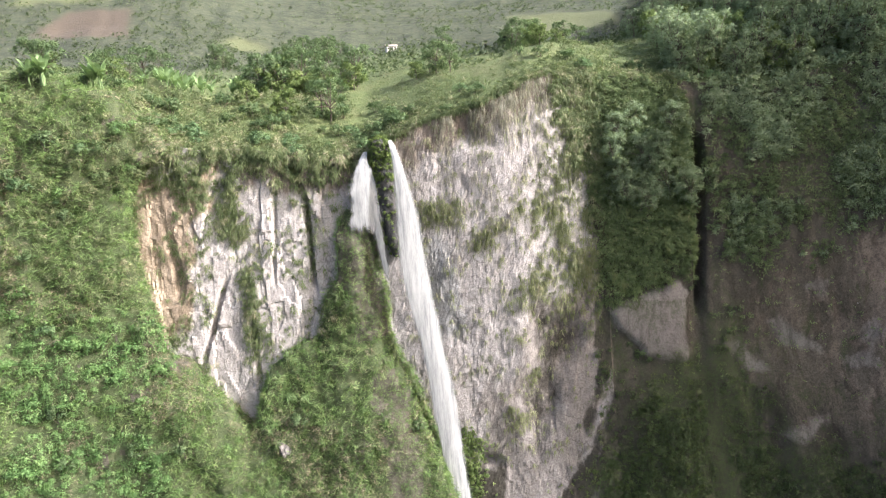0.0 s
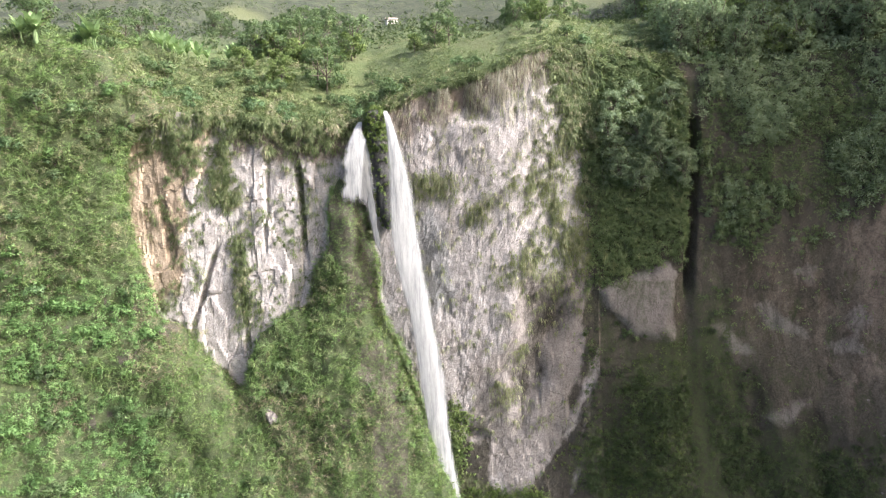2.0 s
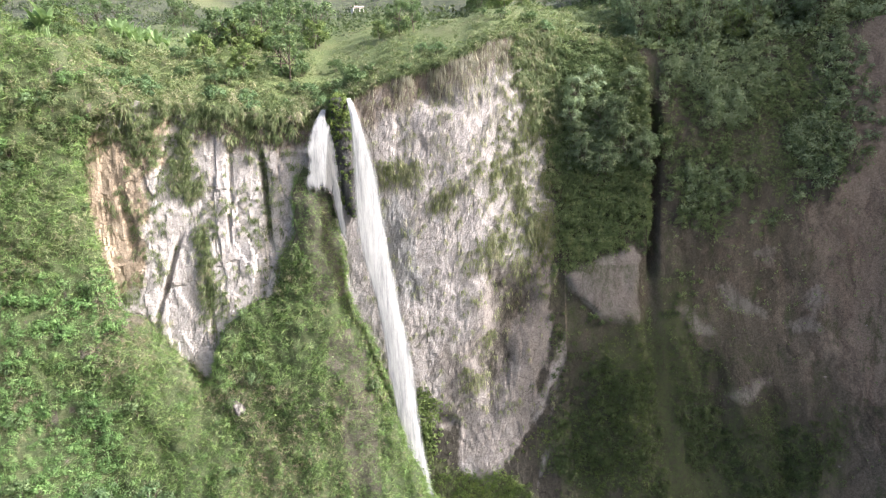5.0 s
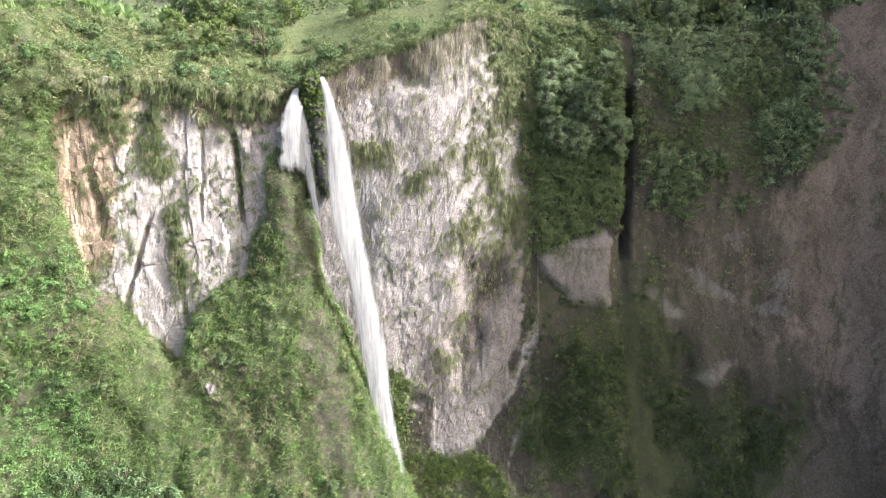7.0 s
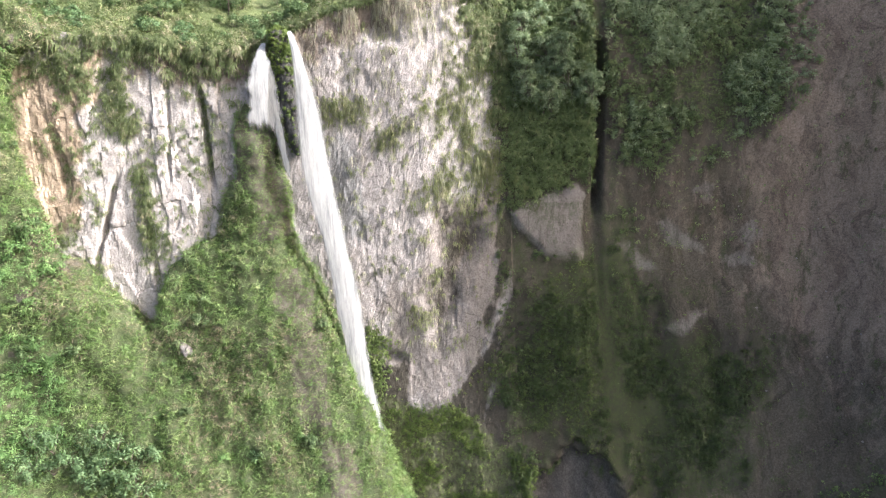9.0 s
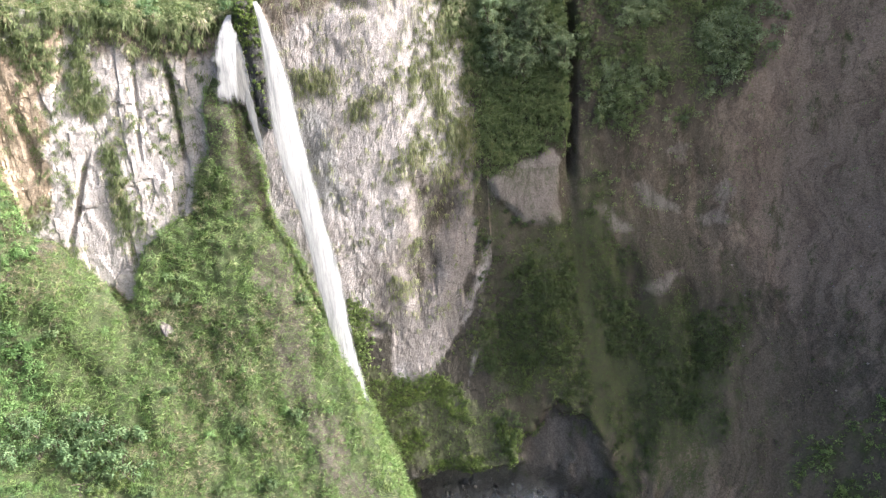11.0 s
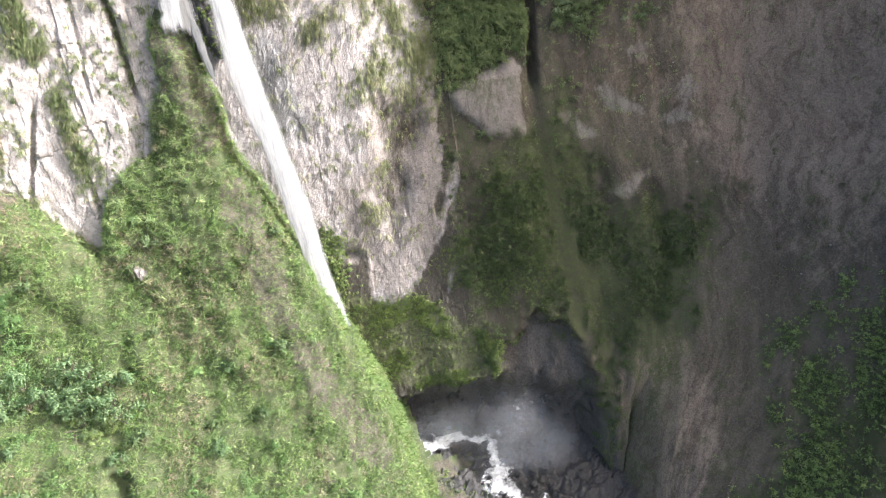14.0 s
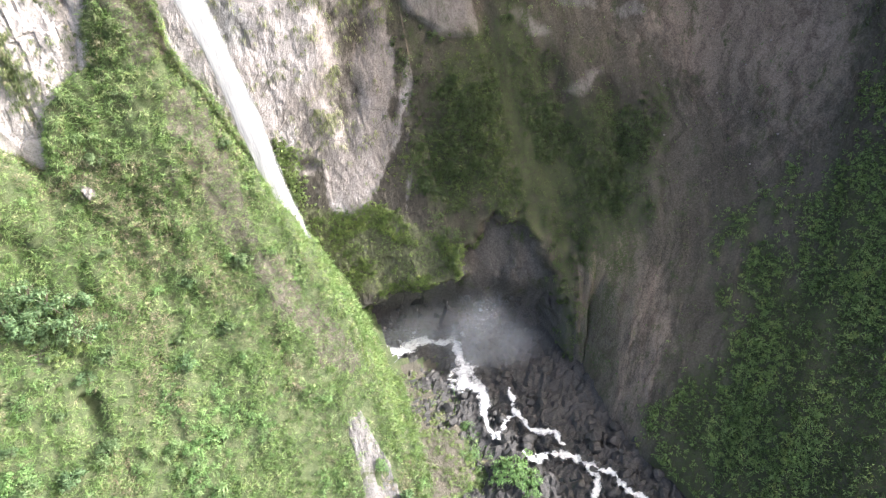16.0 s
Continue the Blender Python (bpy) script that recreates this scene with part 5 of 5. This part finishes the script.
# ---- banana plants ----


def banana():
    root = tagged(new("banana_plant"), "tall banana plant with broad bright leaves", "banana plant", "banana plants on the upland")
    bm = bmesh.new()
    tube(bm, (0, 0, -0.4), (0.1, 0.05, 1.6), 0.17, 0.12, 8)
    part("stem", bm, M_BANANA, root, "thick green stem")
    for i in range(8):
        bm = bmesh.new()
        a, rise = 2.4 * i, 2.1 - 0.16 * i
        o = Vector((math.cos(a), math.sin(a), 0))
        side = Vector((-math.sin(a), math.cos(a), 0))
        rows = []
        for k in range(8):
            t = k / 7
            c = Vector((0.1, 0.05, 1.5)) + o * (1.9 * t) + Vector((0, 0, 1)) * (2.6 * rise * t - 2.3 * t * t)
            w = 0.5 * math.sin(math.pi * (0.08 + 0.9 * t) ** 0.8)
            rows.append([bm.verts.new(c - side * w + Vector((0, 0, 0.12 * w))), bm.verts.new(c - Vector((0, 0, 0.05))), bm.verts.new(c + side * w + Vector((0, 0, 0.12 * w)))])
        for lo, hi in zip(rows, rows[1:]):
            for j in (0, 1):
                bm.faces.new((lo[j], lo[j + 1], hi[j + 1], hi[j]))
        part("leaf", bm, M_BANANA, root)
    return root


def on_hill(s, d):
    return hill_place(np.array([[float(s)]]), np.array([[float(d)]]))[0, 0]


plants = [np.array((-83 + 1.6 * rng.normal(), 140 + rng.random(), 129.0)) for _ in range(5)] + [np.array((-76 + 3 * rng.random(), 146, 127.8)) for _ in range(4)]
plants += [on_land(rng.uniform(-90, -56), rng.uniform(192, 206)) for _ in range(26)]
scatter(banana(), [p - np.array((0, 0, 0.5)) for p in plants], 1.1, 1.5)


# ---- boulders in the gorge ----
def boulder(seed):
    bm = bmesh.new()
    bmesh.ops.create_icosphere(bm, subdivisions=3, radius=1.0)
    for v in bm.verts:
        p = v.co
        n = float(fbm(p.x * 1.1, p.y * 1.1, p.z * 1.1, 3, seed))
        v.co = Vector((p.x * 1.2, p.y, p.z * 0.75)) * (1 + 0.3 * n)
    for k in range(11):
        cut = Vector((math.sin(seed + 2.4 * k), math.cos(seed + 2.4 * k), 1.4 * math.sin(1.7 * k + seed))).normalized()
        for v in bm.verts:
            over = v.co.dot(cut) - 0.62
            if over > 0:
                v.co -= cut * over * 0.9
    me = bpy.data.meshes.new("boulder")
    bm.to_mesh(me)
    bm.free()
    me.materials.append(M_BED)
    return me


for k in range(3):
    me = boulder(200 + k)
    for _ in range(50):
        t = rng.random()
        y = 60 + 62 * t
        x = np.interp(y, (60, 75, 95, 115, 124), (48, 46, 38, 35, 30)) + rng.normal() * 7.5
        r = float(0.35 + 1.3 * rng.random() ** 2)
        z = float(bed_height(np.array(x), np.array(y)))
        ob = tagged(new("boulder", me), "dark wet boulder in the stream bed", "boulder", "boulders in the stream")
        ob.matrix_world = Matrix.LocRotScale(Vector((float(x), float(y), z + 0.25 * r)), Euler((0, 0, float(rng.uniform(0, 6)))), Vector((r, r, r)))

wet_rock = boulder(210)
for _ in range(70):
    q = wall_place(rng.uniform(11, 52), rng.uniform(-8, 4))
    r = float(0.5 + 1.0 * rng.random() ** 2)
    ob = tagged(new("boulder", wet_rock), "dark wet boulder heaped behind the plunge pool", "boulder", "boulders in the stream")
    ob.matrix_world = Matrix.LocRotScale(Vector([float(c) for c in q]) + Vector((0, -0.3 * r, 0)), Euler((0, 0, float(rng.uniform(0, 6)))), Vector((r, r, r)))

# ---- fallen branches on the slope, pale stones in the earth cliff ----
for x, z, turn in ((-57, 20.5, 0.25), (-66, 45, -0.2)):
    ob = tagged(new("fallen_branch"), "bare grey fallen branch lying on the green slope", "branch")
    bm = bmesh.new()
    tube(bm, (-2.2, 0, 0.5), (2.0, 0.2, 0.2), 0.09, 0.03, 6)
    part("limb", bm, M_BARK, ob)
    bm = bmesh.new()
    tube(bm, (-0.4, 0.05, 0.4), (0.9, -0.3, 1.2), 0.05, 0.015, 5)
    part("twig", bm, M_BARK, ob)
    ob.matrix_world = Matrix.Translation(Vector([float(c) for c in on_spur(x, z)])) @ pose(0, -0.8, 0.3, 0, 12, math.degrees(turn))
pale = boulder(300)
pale.materials.clear()
pale.materials.append(M_SLAB)
for i in range(18):
    q = wall_place(rng.uniform(74, 112), rng.uniform(22, 76))
    r = float(rng.uniform(0.18, 0.34))
    ob = tagged(new("stone", pale), "small pale stone set in the earth cliff", "stone", "stones in the cliff")
    ob.matrix_world = Matrix.LocRotScale(Vector([float(c) for c in q]), Euler((0, 0, i)), Vector((r, r, r)))

# ---- spray over the plunge pool ----
M_MIST, nz, pz_ = shader("water_spray")
pz_.inputs["Base Color"].default_value = (0.80, 0.85, 0.90, 1)
pz_.inputs["Roughness"].default_value = 1.0
tc = add(nz, "TexCoord")
gr = add(nz, "TexGradient")
gr.gradient_type = 'SPHERICAL'
nz.links.new(tc.outputs["Object"], gr.inputs[0])
mm = add(nz, "Math")
mm.operation = 'MULTIPLY'
nz.links.new(stops(nz, gr.outputs[0], (0.0, (0, 0, 0)), (0.3, (0.07, 0.07, 0.07)), (0.85, (0.31, 0.31, 0.31))), mm.inputs[0])
nz.links.new(stops(nz, noisy(nz, where(nz), 0.13, 6, 0.62), (0.36, (0.15, 0.15, 0.15)), (0.66, (1, 1, 1))), mm.inputs[1])
# light passes through the droplets as well as off them
thru, half_s, clear_s, veil = add(nz, "BsdfTranslucent", Color=(0.86, 0.9, 0.95, 1)), add(nz, "MixShader", Fac=0.5), add(nz, "BsdfTransparent"), add(nz, "MixShader")
nz.links.new(pz_.outputs[0], half_s.inputs[1])
nz.links.new(thru.outputs[0], half_s.inputs[2])
nz.links.new(mm.outputs[0], veil.inputs[0])
nz.links.new(clear_s.outputs[0], veil.inputs[1])
nz.links.new(half_s.outputs[0], veil.inputs[2])
nz.links.new(veil.outputs[0], nz.nodes["Material Output"].inputs[0])
spray = tagged(new("spray"), "soft white spray drifting over the plunge pool", "spray", kind="stuff")
for i, (x, y, z, r) in enumerate((
        (14, 123, -3.5, 7), (20, 121, -2, 8), (26, 118.5, -1.5, 9), (32, 114, -1, 11), (38, 110, -2.5, 12),
        (42, 106, -4, 11), (37, 113, 3, 10), (32, 108, -5, 9))):
    g = np.stack(np.broadcast_arrays(np.linspace(-1, 1, 9)[None, :], 0.12 * np.linspace(-1, 1, 9)[:, None] ** 2, np.linspace(-1, 1, 9)[:, None]), -1)
    ob = sheet("spray_puff", g, M_MIST)
    ob.matrix_world = pose(float(x), float(y), float(z), -36 + 4 * (i % 3), 5 * (i % 5) - 10, 4 * (i % 7) - 12) @ Matrix.Diagonal((r, r, r * 0.8, 1))
    ob.parent = spray


# ---- a far farmhouse ----
def farmhouse():
    root = tagged(new("farmhouse"), "small white farmhouse with a pale tin roof on the hillside", "house")
    wallm, nn, pp = shader("whitewashed_wall")
    nn.links.new(stops(nn, noisy(nn, where(nn), 0.8), (0.3, (0.55, 0.52, 0.47)), (0.7, (0.78, 0.76, 0.72))), pp.inputs["Base Color"])
    roofm, nn, pp = shader("tin_roof")
    nn.links.new(stops(nn, noisy(nn, where(nn), 1.5), (0.3, (0.36, 0.26, 0.21)), (0.7, (0.62, 0.56, 0.52))), pp.inputs["Base Color"])
    darkm, nn, pp = shader("dark_opening")
    pp.inputs["Base Color"].default_value = (0.03, 0.028, 0.025, 1)

    def box(name, lo, hi, mat, parent):
        bm = bmesh.new()
        bmesh.ops.create_cube(bm, size=1)
        for v in bm.verts:
            v.co = Vector([lo[j] + (hi[j] - lo[j]) * (v.co[j] + 0.5) for j in range(3)])
        bmesh.ops.bevel(bm, geom=bm.edges[:], offset=0.02, segments=1, affect='EDGES')
        return part(name, bm, mat, parent)
    box("wall", (-3.2, -2.2, -1.5), (3.2, 2.2, 2.5), wallm, root)
    for sgn in (-1, 1):
        r = box("roof", (-3.7, -0.05, -0.06), (3.7, 2.9, 0.06), roofm, root)
        r.matrix_local = pose(0, 0, 3.45, -22 if sgn > 0 else 22, 0, 0) @ (Matrix.Identity(4) if sgn > 0 else pose(0, 0, 0, 0, 0, 180))
        if sgn < 0:
            r.matrix_local = pose(0, 0, 3.45, 22, 0, 0) @ Matrix.Translation((0, -2.85, 0))
    box("door", (-0.5, -2.26, 0), (0.5, -2.16, 2.0), darkm, root)
    for x in (-2.1, 1.3):
        box("window", (x, -2.26, 0.9), (x + 0.9, -2.16, 1.8), darkm, root)
    return root


farmhouse().matrix_world = Matrix.Translation(Vector([float(c) for c in on_hill(-14, 176)]) + Vector((0, 0, 0.3))) @ pose(0, 0, 0, 0, 0, 20) @ Matrix.Scale(0.8, 4)
